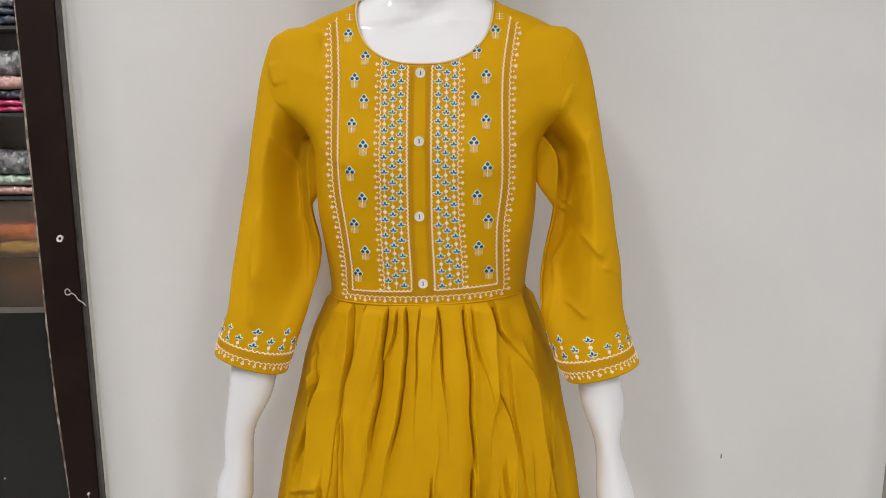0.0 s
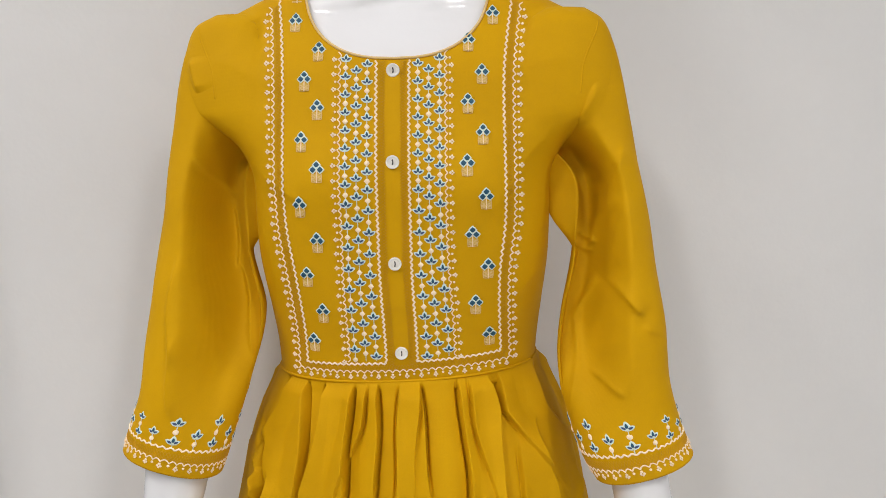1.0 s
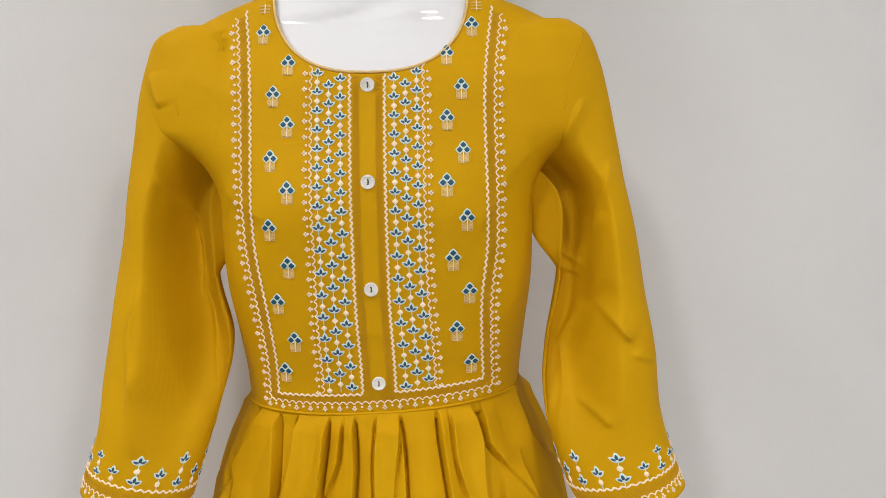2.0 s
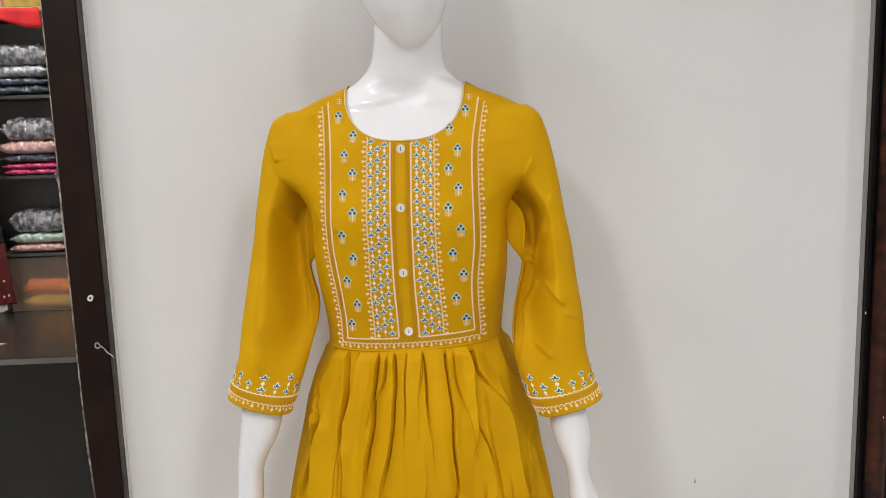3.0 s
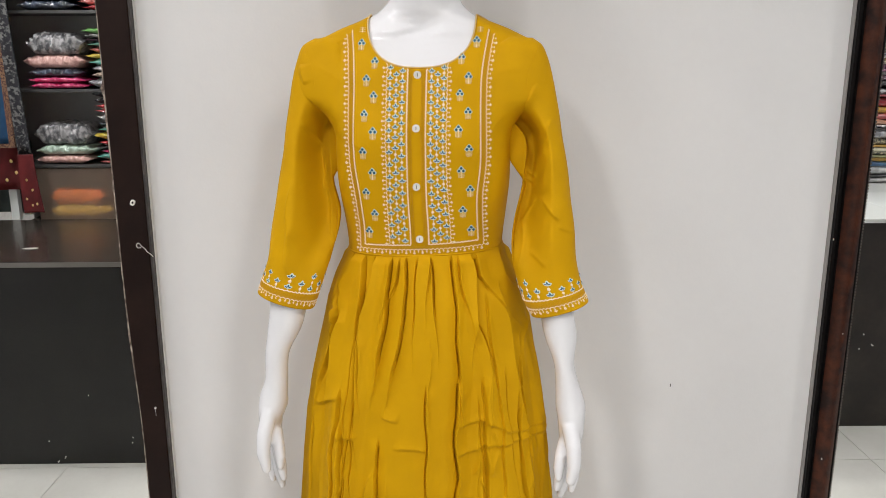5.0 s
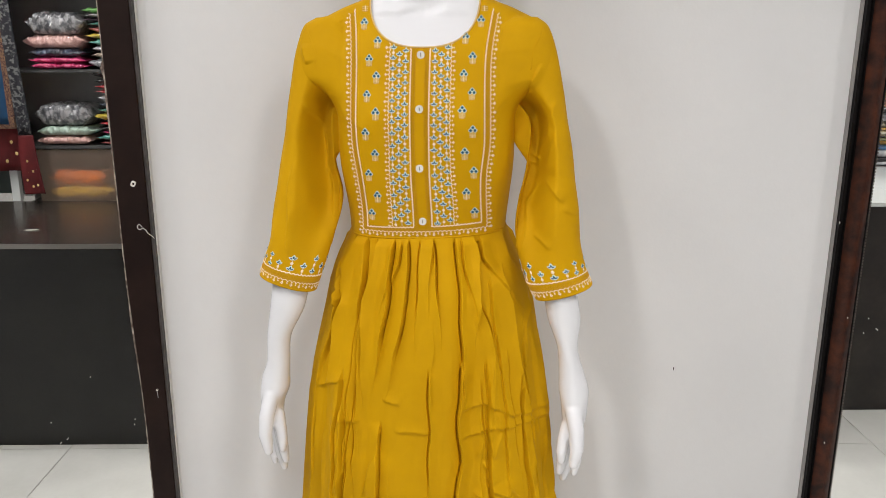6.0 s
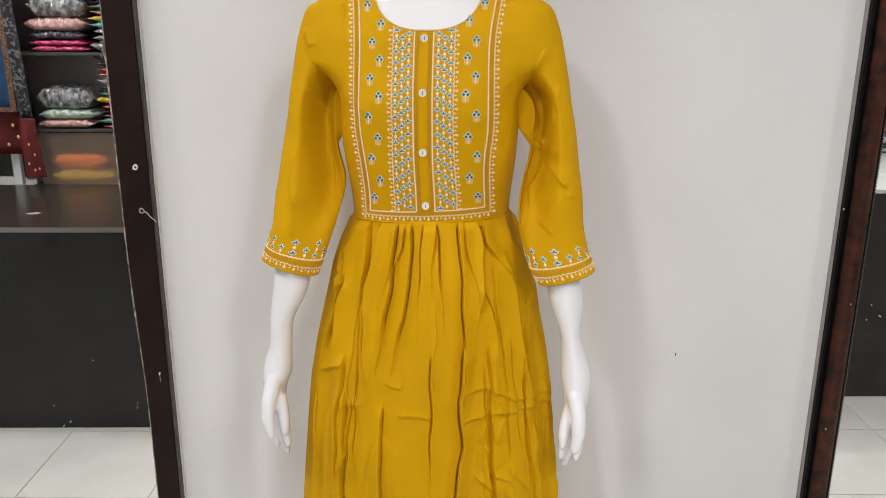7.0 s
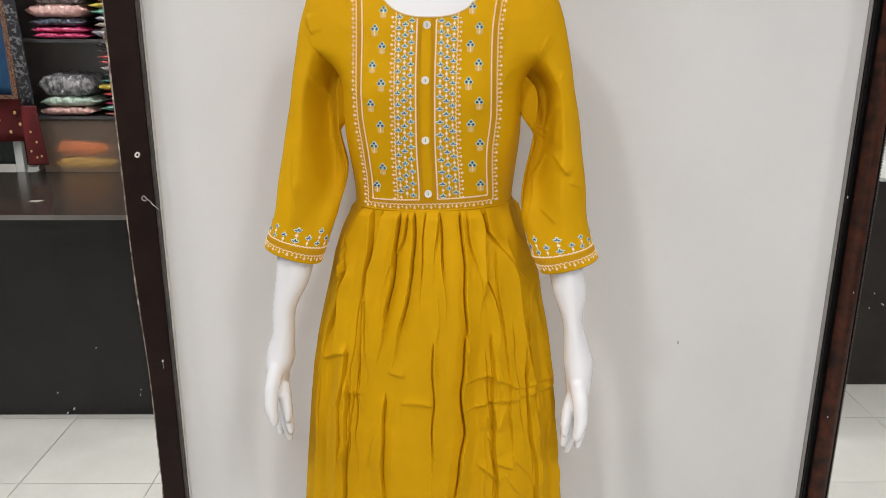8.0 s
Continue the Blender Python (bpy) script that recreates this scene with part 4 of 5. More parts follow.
for side in (-1, 1):
    top = 1.398
    z_end = waist_line(side * 0.096)
    bm = bmesh.new()
    stitch(bm, bod, wavy(lambda t: (side * yoke_edge(t, 0) + skew(t), t), z_end, top + 0.006, 0.0060, 0.0010), 0.0017, 0.0009)
    part("zigzag_border", bm, THREADS, bodice_ob, "cream zigzag border")
    bm = bmesh.new()
    scallops(bm, bod, lambda t: (side * yoke_edge(t, 0.0110) + skew(t), t), z_end - 0.009, top - 0.001, 0.0069, side * -1, 1.08)
    part("scalloped_border", bm, THREADS, bodice_ob, "cream scalloped border with buds")
    bm = bmesh.new()
    stitch_lattice(bm, bod, lambda t: (side * yoke_edge(t, 0.0046) + skew(t), t), z_end - 0.003, top, 0.0024)
    part("stitched_band", bm, THREADS, bodice_ob, "ochre stitched band")
    bm = bmesh.new()
    z_up = neckline(0.053) - 0.003
    scallops(bm, bod, lambda t: (side * widen(0.0507, t) + skew(t), t), waist_line(side * 0.05) + 0.002, z_up, 0.0069, side * -1, 1.0)
    part("scalloped_border", bm, THREADS, bodice_ob, "cream scalloped border with buds")
    bm = bmesh.new()
    stitch(bm, bod, wavy(lambda t: (side * 0.0152 + skew(t), t), waist_line(side * 0.015), neckline(0.015) - 0.002, 0.0052, 0.0010), 0.0018, 0.0009)
    part("zigzag_border", bm, THREADS, bodice_ob, "cream zigzag border beside the placket")
    bm = bmesh.new()
    stitch_lattice(bm, bod, lambda t: (side * 0.0098 + skew(t), t), waist_line(0) - 0.003, neckline(0.01) - 0.002, 0.0028)
    part("stitched_band", bm, THREADS, bodice_ob, "ochre stitched band beside the placket")
    # three columns of sprigs and pearls, set wider apart below the bust
    for c, xo in enumerate((0.0234, 0.0334, 0.0434)):
        bm = bmesh.new()
        z_end = waist_line(side * xo) + 0.003
        z = neckline(xo + 0.002) - 0.006 - (0.0075 if c == 1 else 0.0)
        stitch(bm, bod, [(side * widen(xo, q) + skew(q), q) for q in [z_end + (z + 0.004 - z_end) * i / 40 for i in range(41)]], 0.0007, 0.0004, 2)
        while z > z_end:
            pitch = 0.0163 + 0.0042 * smooth01((1.245 - z) / 0.03)
            small_flower(bm, bod, side * widen(xo, z) + skew(z), z, 0.94 + 0.10 * smooth01((1.245 - z) / 0.03))
            zp = z - pitch * 0.52
            if zp > z_end - 0.002:
                patch(bm, bod, diamond(side * widen(xo, zp) + skew(zp), zp, 0.0028, 1.05), 0.0010, 0, 0.0006)
            z -= pitch
        part("sprig_column", bm, THREADS, bodice_ob, "column of blue sprigs and cream dots")

FLOWERS_L = [(-0.0967, 1.3814), (-0.0721, 1.3526), (-0.0842, 1.325), (-0.0717, 1.2987), (-0.0864, 1.2698), (-0.0713, 1.2428), (-0.0892, 1.2102), (-0.0747, 1.1763), (-0.0872, 1.142), (-0.0742, 1.1056), (-0.0862, 1.0735)]
FLOWERS_R = [(0.0915, 1.3852), (0.0681, 1.3593), (0.0805, 1.329), (0.0673, 1.3023), (0.0809, 1.2745), (0.0662, 1.2471), (0.0832, 1.2165), (0.0705, 1.181), (0.0848, 1.1493), (0.0728, 1.1136), (0.0860, 1.0795)]
rnd_f = random.Random(5)
for a, b in FLOWERS_L + FLOWERS_R:
    bm = bmesh.new()
    big_flower(bm, bod, a, b, 0.90 if b > 1.25 else 0.96, rnd_f)
    part("flower_motif", bm, THREADS, bodice_ob, "embroidered blue flower in a beige pot")
for a in (-0.0965, 0.0965):
    bm = bmesh.new()
    for db in (-0.003, 0.0, 0.003):
        stitch(bm, bod, [(a - 0.005, 1.4045 + db), (a + 0.005, 1.4045 + db)], 0.0011, 0.0006, 3)
    stitch(bm, bod, [(a, 1.400), (a, 1.409)], 0.0011, 0.0008, 0)
    part("pot_motif", bm, THREADS, bodice_ob, "embroidered beige lattice motif")

# borders along the waist
bm = bmesh.new()
for xa, xb in ((-yoke_edge(1.051, 0), -0.0152), (0.0162, yoke_edge(1.061, 0))):
    stitch(bm, bod, wavy(lambda t: (t, waist_line(t)), xa, xb, 0.0058, 0.0010), 0.0018, 0.0009)
part("zigzag_border", bm, THREADS, bodice_ob, "cream zigzag border over the waist")
bm = bmesh.new()
stitch_lattice(bm, bod, lambda t: (t, waist_line(t, -0.0050)), -0.100, 0.102, 0.0026)
part("stitched_band", bm, THREADS, bodice_ob, "ochre stitched band over the waist")
bm = bmesh.new()
scallops(bm, bod, lambda t: (t, waist_line(t, -0.0100) - 0.012 * t), -0.106, 0.110, 0.0069, -1, 1.05)
part("scalloped_border", bm, THREADS, bodice_ob, "cream scalloped border over the waist")

# buttons
for bx, bz in ((-0.0015, 1.3332), (-0.0018, 1.2502), (-0.0022, 1.1555), (0.0010, 1.0660)):
    p = front(bx, bz, 0.0)
    bm = bmesh.new()
    prof = [(0.0, -0.0016), (0.0042, -0.0016), (0.0046, -0.0024), (0.0057, -0.0026), (0.0063, -0.0018), (0.0062, 0.0006)]
    rows = [[bm.verts.new(p + Vector((r * math.cos(a), y - 0.0008, r * math.sin(a)))) for a in [2 * math.pi * k / 24 for k in range(24)]] for r, y in prof[1:]]
    c0 = bm.verts.new(p + Vector((0, prof[0][1] - 0.0008, 0)))
    for k in range(24):
        bm.faces.new((c0, rows[0][k], rows[0][(k + 1) % 24]))
    grid_faces(bm, rows)
    button = part("button", bm, M_BUTTON, dress, "white two-hole shell button", smooth=False)
    bm = bmesh.new()
    tube(bm, [p + Vector((0.0002, -0.0022, -0.0016)), p + Vector((0.0004, -0.0034, 0.0)), p + Vector((0.0002, -0.0022, 0.0016))], 0.0006, 6)
    for dz in (-0.0019, 0.0019):
        tube(bm, [p + Vector((0, -0.00255, dz)), p + Vector((0, -0.0020, dz))], 0.0008, 8)
    part("thread", bm, M_EDGE, button, "grey sewing thread")


# cuffs
def cuff(side, creases):
    def surface(a, b):
        return sleeve_point(side, a / 0.052, 0.952 + b, creases)
    return surface


for side, creases in ((-1, CREASES_LEFT), (1, CREASES_RIGHT)):
    surf = cuff(side, creases)
    ob = [o for o in dress.children if o.name.startswith("sleeve")][0 if side < 0 else 1]
    a0, a1 = -0.088, 0.088
    bm = bmesh.new()
    stitch(bm, surf, wavy(lambda t: (t, 0.0265), a0, a1, 0.0068, 0.0010), 0.0017, 0.0009)
    part("zigzag_border", bm, THREADS, ob, "cream zigzag cuff border")
    bm = bmesh.new()
    stitch_lattice(bm, surf, lambda t: (t, 0.0205), a0, a1, 0.0024)
    stitch_lattice(bm, surf, lambda t: (t, 0.0165), a0, a1, 0.0014)
    part("stitched_band", bm, THREADS, ob, "ochre stitched cuff band")
    bm = bmesh.new()
    scallops(bm, surf, lambda t: (t, 0.0120), a0, a1, 0.0070, -1, 1.1)
    part("scalloped_border", bm, THREADS, ob, "cream scalloped cuff border")
    for i in range(9):
        a = side * (-0.080 + 0.0195 * i)
        tall = i % 2 == 0
        bm = bmesh.new()
        heights = (0.0335, 0.0505) if tall else (0.0400,)
        stitch(bm, surf, [(a, 0.0270), (a, heights[-1])], 0.0008, 0.0005, 2)
        for b in heights:
            small_flower(bm, surf, a, b, 1.0)
        patch(bm, surf, disc(a, 0.0420 if tall else 0.0325, 0.0024, 9), 0.0010, 0, 0.0005)
        part("sprig_motif", bm, THREADS, ob, "blue sprig on the cuff")


# ---- counters and shelves of the shop, seen in the mirrors ----
def pack_mesh(name, w, d, h, seed, plump=0.6):
    """A folded garment in a crinkled clear bag, pinched at the ends."""
    rnd = random.Random(seed)
    bm = bmesh.new()
    nu, nv = 64, 30
    off = Vector((rnd.uniform(0, 50), rnd.uniform(0, 50), rnd.uniform(0, 50)))
    rows = []
    for i in range(nu + 1):
        u = -1 + 2 * i / nu
        tip = max(0.0, abs(u) - 0.70) / 0.30
        hh = h / 2 * (1 - abs(u) ** 6 * 0.35) * (1 - 0.90 * tip**1.15)
        dd = d / 2 * (1 - 0.10 * abs(u) ** 8)
        row = []
        for k in range(nv):
            t = 2 * math.pi * k / nv
            c, s = math.cos(t), math.sin(t)
            y = dd * math.copysign(abs(c) ** 0.55, c)
            z = hh * math.copysign(abs(s) ** plump, s)
            q = noise.noise(Vector((u * 5, y * 30, z * 40)) + off)
            q2 = noise.noise(Vector((u * 8, y * 45, z * 70)) + off) + 0.7 * (1 - 2 * abs(noise.noise(Vector((u * 10, y * 30, z * 70)) - off)))
            row.append(bm.verts.new((u * w / 2, y + 0.006 * q + 0.005 * q2, h / 2 + max(-h / 2, min(h * 0.62, z + h * (0.15 * q + 0.085 * q2) * (1 if s > -0.5 else 0.3))))))
        rows.append(row)
    grid_faces(bm, rows)
    bm.faces.new(rows[0])
    bm.faces.new(rows[-1][::-1])
    return bm


def bagged(name, color, dark, scale=18.0, bumpy=1.3):
    m = mat(name, color, 0.4, coat=1.0, dark=dark, scale=scale, bump=bumpy, bump_scale=48, spread=(0.42, 0.58), spec=0.8)
    m.node_tree.nodes["Principled BSDF"].inputs["Coat Roughness"].default_value = 0.06
    return m


BAG = {
    # Pale blotches on the grey bags stand in for highlights on crinkled plastic.
    "grey": bagged("bagged_grey_glints", (0.36, 0.35, 0.36), (0.08, 0.08, 0.09), 42),
    "silver": bagged("bagged_silver", (0.62, 0.62, 0.65), (0.22, 0.22, 0.25), 44),
    "navy": bagged("bagged_navy", (0.05, 0.07, 0.12), (0.015, 0.02, 0.035), 22),
    "blush": bagged("bagged_blush", (0.66, 0.38, 0.34), (0.55, 0.29, 0.27), 10),
    "magenta": bagged("bagged_magenta", (0.62, 0.035, 0.16), (0.48, 0.02, 0.11), 10),
    "mint": bagged("bagged_mint", (0.45, 0.58, 0.48), (0.36, 0.48, 0.40), 10),
    "red": bagged("bagged_red", (0.50, 0.025, 0.03), (0.30, 0.012, 0.02), 10),
    "coral": bagged("bagged_coral", (0.60, 0.16, 0.14), (0.42, 0.09, 0.09), 10),
    "green": bagged("bagged_green", (0.16, 0.42, 0.10), (0.08, 0.26, 0.06), 10),
    "teal": bagged("bagged_teal", (0.12, 0.40, 0.33), (0.06, 0.26, 0.22), 10),
    "yellow": bagged("bagged_yellow", (0.62, 0.48, 0.05), (0.48, 0.34, 0.03), 10),
    "white": bagged("bagged_white", (0.76, 0.76, 0.74), (0.40, 0.40, 0.41), 14),
    "plum": bagged("bagged_plum", (0.14, 0.04, 0.09), (0.07, 0.02, 0.05), 14),
    "black": bagged("bagged_black", (0.03, 0.03, 0.035), (0.012, 0.012, 0.015), 14),
    "blue": bagged("bagged_blue", (0.04, 0.16, 0.34), (0.02, 0.09, 0.22), 14),
    "gold": bagged("bagged_gold", (0.55, 0.33, 0.03), (0.40, 0.22, 0.02), 14),
    "sage": bagged("bagged_sage", (0.40, 0.40, 0.20), (0.30, 0.30, 0.14), 14),
    "taupe": bagged("bagged_taupe", (0.42, 0.33, 0.25), (0.05, 0.035, 0.03), 40),
    "lilac": bagged("bagged_lilac", (0.55, 0.30, 0.45), (0.42, 0.20, 0.36), 16),
    "orange": bagged("bagged_orange", (0.75, 0.22, 0.02), (0.60, 0.15, 0.015), 14),
    "ivory_print": bagged("bagged_ivory_print", (0.86, 0.85, 0.80), (0.08, 0.07, 0.07), 95),
    "ink_print": bagged("bagged_ink_print", (0.80, 0.80, 0.82), (0.02, 0.025, 0.05), 62),
    "rust_print": bagged("bagged_rust_print", (0.80, 0.74, 0.62), (0.20, 0.05, 0.04), 80),
    "jet_print": bagged("bagged_jet_print", (0.46, 0.40, 0.26), (0.012, 0.012, 0.012), 110),
    "cream": bagged("bagged_cream", (0.84, 0.80, 0.66), (0.66, 0.62, 0.46), 20),
    "peach": bagged("bagged_peach", (0.66, 0.36, 0.22), (0.52, 0.26, 0.16), 14),
}
SAY = {"ivory_print": "ivory and black printed", "ink_print": "white and navy printed", "rust_print": "cream and rust printed", "jet_print": "black and gold printed", "cream": "pale cream", "grey": "grey, painted-glint", "silver": "silver grey", "navy": "dark navy", "blush": "pale pink", "magenta": "magenta", "mint": "pale mint", "red": "deep red", "coral": "coral red", "green": "leaf green", "teal": "sea green", "yellow": "bright yellow", "white": "white", "plum": "dark plum", "black": "black", "blue": "mid blue", "gold": "golden yellow", "sage": "pale sage", "taupe": "brown printed", "lilac": "lilac pink", "peach": "peach", "orange": "bright orange"}

SHELF_Y = -1.380
counter = thing("shop_counter", "low black laminate shop counter with a glossy dark top", "counter", (0, 0, 0))
part("front_panel", boxed(-2.44, -0.80, -0.740, -0.702, 0.0, 0.696, bevel=0.002), M_COUNTER, counter, "matt black front panel")
part("end_panel", boxed(-0.84, -0.80, -1.37, -0.741, 0.0, 0.696, bevel=0.002), M_COUNTER, counter)
ctop = part("worktop", boxed(-2.44, -0.79, -1.378, -0.692, 0.697, 0.718, bevel=0.0015), M_COUNTERTOP, counter, "glossy dark brown worktop")
part("edge_trim", boxed(-2.44, -0.79, -0.6915, -0.6885, 0.701, 0.717), mat("steel_trim", (0.30, 0.28, 0.26), 0.35, metal=0.8), ctop, "thin metal edge trim")

unit = thing("shelf_unit", "charcoal laminate shelf unit full of bagged clothes", "shelf unit", (0, 0, 0))
# This pane and the packs behind it stand in for a blurred gloss reflection.
M_REFLECTION_PANE = mat("reflection_pane", (0.80, 0.66, 0.55), 0.55, dark=(0.74, 0.60, 0.50), scale=6)
M_REFLECTION_PANE.node_tree.nodes["Principled BSDF"].inputs["Transmission Weight"].default_value = 0.88
M_REFLECTION_PANE.node_tree.nodes["Principled BSDF"].inputs["IOR"].default_value = 1.12
pane = part("reflection_pane", boxed(-1.56, -0.80, SHELF_Y - 0.006, SHELF_Y, 0.719, 0.925), M_REFLECTION_PANE, unit, "brown translucent pane blurring added packs into a stand-in reflection")
pane.visible_shadow = False
part("back_panel", boxed(-1.70, -0.80, SHELF_Y - 0.245, SHELF_Y - 0.230, 0.0, 2.3), M_SHELFBACK, unit, "slate grey back panel")
for z in (0.941, 1.235, 1.530, 1.828, 2.12):
    part("shelf_board", boxed(-1.70, -0.80, SHELF_Y - 0.229, SHELF_Y + 0.003, z - 0.012, z, bevel=0.001), M_SHELF, unit)
# Niche added to hold the packs of the imitated reflection.
part("plinth_back", boxed(-1.60, -0.80, SHELF_Y - 0.16, SHELF_Y - 0.15, 0.719, 0.924), M_RISER, unit, "brown laminate back of a niche added for the reflection")
part("plinth_floor", boxed(-1.60, -0.80, SHELF_Y - 0.149, SHELF_Y - 0.008, 0.700, 0.7185), M_RISER, unit, "brown laminate floor of a niche added for the reflection")
part("side_panel", boxed(-1.722, -1.702, SHELF_Y - 0.245, SHELF_Y - 0.10, 0.719, 2.3), M_SHELF, unit)
part("side_panel", boxed(-0.798, -0.775, SHELF_Y - 0.245, SHELF_Y, 0.719, 2.3), M_SHELF, unit)


def pile(x, y, z, layers, w, d, seed, group, turn=0.0, where="on the charcoal shelf"):
    """Bagged garments one upon another."""
    rnd = random.Random(seed)
    for i, (key, h) in enumerate(layers):
        pk = thing("bagged_garment", SAY[key] + " folded garment in clear plastic " + where, "bagged garment", (x + rnd.uniform(-0.008, 0.008), y + rnd.uniform(-0.008, 0.008), z), group, turn=turn + rnd.uniform(-3, 3))
        part("bag", pack_mesh("bag", w * rnd.uniform(0.90, 1.0), d, h, seed * 31 + i, 0.55 if h > 0.05 else 0.75), BAG[key], pk, smooth=True)
        z += h * 0.93
    return z


G1 = "bagged garments on the shelves"
pile(-1.436, SHELF_Y - 0.105, 0.941, [("blush", 0.036), ("mint", 0.040), ("grey", 0.085)], 0.238, 0.20, 1, G1)
pile(-1.440, SHELF_Y - 0.105, 1.235, [("magenta", 0.024), ("magenta", 0.024), ("navy", 0.034), ("blush", 0.052), ("grey", 0.085)], 0.238, 0.20, 2, G1)
pile(-1.446, SHELF_Y - 0.105, 1.530, [("navy", 0.036), ("navy", 0.032), ("silver", 0.046), ("grey", 0.078)], 0.238, 0.20, 3, G1)
pile(-1.187, SHELF_Y - 0.105, 0.941, [("coral", 0.017), ("teal", 0.026), ("magenta", 0.018), ("black", 0.018), ("red", 0.022), ("yellow", 0.034), ("teal", 0.022), ("navy", 0.022), ("white", 0.034), ("red", 0.020), ("red", 0.020), ("black", 0.024), ("black", 0.036)], 0.25, 0.20, 4, G1)
pile(-1.192, SHELF_Y - 0.105, 1.235, [("silver", 0.044), ("taupe", 0.026), ("silver", 0.024), ("teal", 0.028), ("yellow", 0.022), ("coral", 0.028), ("teal", 0.018), ("plum", 0.018), ("white", 0.014), ("green", 0.024)], 0.25, 0.20, 5, G1)
pile(-1.197, SHELF_Y - 0.105, 1.530, [("red", 0.020), ("coral", 0.026), ("white", 0.022), ("yellow", 0.030), ("taupe", 0.018), ("white", 0.020), ("green", 0.022), ("coral", 0.038), ("sage", 0.016), ("coral", 0.042)], 0.25, 0.20, 6, G1)
pile(-1.185, SHELF_Y - 0.110, 1.828, [("magenta", 0.05), ("magenta", 0.06)], 0.20, 0.20, 8, G1)
# Added packs: their blurred colours imitate a reflection in the brown riser.
G2 = "bagged garments added behind the pane as its blurred reflection"
pile(-1.405, SHELF_Y - 0.072, 0.719, [("yellow", 0.060), ("orange", 0.062)], 0.25, 0.12, 9, G2, where="added behind the pane as its blurred reflection")
pile(-1.150, SHELF_Y - 0.080, 0.719, [("yellow", 0.055), ("red", 0.050)], 0.22, 0.12, 10, G2, where="added behind the pane as its blurred reflection")

# things on the top shelf
card = thing("gift_box", "gold foil box in a pale pink and yellow tray", "gift box", (-1.44, SHELF_Y - 0.06, 1.8285))
part("tray", boxed(-0.155, 0.14, -0.10, 0.066, 0.0, 0.016, bevel=0.002), BAG["yellow"], card, "yellow tray")
part("lid", boxed(-0.034, 0.117, -0.02, 0.06, 0.017, 0.15, bevel=0.003), mat("gold_foil", (0.70, 0.48, 0.12), 0.3, metal=0.75, dark=(0.5, 0.33, 0.08), scale=30, bump=0.2), card, "embossed gold foil front")
part("inset", boxed(-0.004, 0.086, 0.0605, 0.0625, 0.05, 0.115), mat("dull_gold", (0.42, 0.28, 0.06), 0.45, metal=0.6, dark=(0.25, 0.16, 0.03), scale=90, bump=0.5), card, "dull gold printed block")
part("sleeve_panel", boxed(-0.072, -0.036, -0.02, 0.058, 0.017, 0.15), mat("rose_card", (0.55, 0.20, 0.24), 0.5), card, "rose card side")
part("backing", boxed(-0.15, -0.075, -0.02, 0.055, 0.017, 0.16), mat("grey_card", (0.42, 0.42, 0.45), 0.5, dark=(0.36, 0.36, 0.38), scale=20), card, "grey card side")

red_cloth = thing("red_cloth", "bright red cloth corner hanging over the top shelf edge", "cloth", (-1.45, SHELF_Y + 0.008, 1.822))
bm = bmesh.new()
rows = []
for i in range(25):
    u = i / 24
    x = -0.11 + 0.22 * u
    drop = 0.008 + 0.050 * smooth01(u * 1.15) if u < 0.97 else 0.058
    rows.append([bm.verts.new((x + 0.01 * v * u, 0.004 + 0.004 * math.sin(u * 14 + v * 2) + 0.004 * v, 0.018 - (drop + 0.015) * v)) for v in (0, 0.25, 0.5, 0.75, 1.0)])
grid_faces(bm, rows, closed=False)
ob = part("cloth_sheet", bm, mat("red_cotton", (0.66, 0.012, 0.014), 0.75, dark=(0.54, 0.010, 0.012), scale=18, bump=0.1), red_cloth, smooth=True)
ob.modifiers.new("cloth", "SOLIDIFY").thickness = 0.002


# hanging garments at the end of the shelves
def drape(w, h, folds, amp, seed, flare=0.0, curve=0.0):
    rnd = random.Random(seed)
    ph = rnd.uniform(0, 6)
    bm = bmesh.new()
    rows = []
    for i in range(33):
        v = i / 32
        row = []
        for k in range(41):
            u = -0.5 + k / 40
            row.append(bm.verts.new((u * w * (1 + flare * v) + curve * v * v, amp * math.sin(folds * u * 6.28 + ph + v) * (0.5 + 0.5 * v), -h * v)))
        rows.append(row)
    grid_faces(bm, rows, closed=False)
    return bm


def sheet(name, bm, material, parent, label=""):
    ob = part(name, bm, material, parent, label, smooth=True)
    ob.modifiers.new("cloth", "SOLIDIFY").thickness = 0.002
    return ob


HANG_Y = SHELF_Y + 0.045
M_BLUECLOTH = mat("deep_blue_cotton", (0.012, 0.075, 0.18), 0.75, dark=(0.008, 0.05, 0.13), scale=16, fine=0.15, fine_scale=200, bump=0.15)
M_BORDER = mat("brocade_border", (0.30, 0.17, 0.09), 0.6, dark=(0.07, 0.02, 0.025), scale=230, spread=(0.45, 0.55))
M_MAROON = mat("maroon_cotton", (0.17, 0.013, 0.015), 0.75, dark=(0.10, 0.008, 0.010), scale=14, bump=0.1)
M_LACE = mat("grey_lace_print", (0.20, 0.20, 0.20), 0.7, dark=(0.022, 0.022, 0.030), scale=75, spread=(0.50, 0.60), bump=0.1)
kurta = thing("hanging_kurta", "deep blue kurta with a brocade border, hanging", "kurta", (-1.756, HANG_Y, 2.05))
body_k = sheet("blue_panel", drape(0.30, 1.02, 2, 0.006, 3), M_BLUECLOTH, kurta, "deep blue panel")
bm = bmesh.new()
box(bm, 0.136, 0.158, -0.004, 0.012, -1.02, 0.0)
part("side_border", bm, M_BORDER, body_k, "brown and red brocade border")
part("hem_border", boxed(-0.15, 0.158, -0.003, 0.0125, -1.036, -1.021), M_BORDER, body_k, "brown and red brocade border")
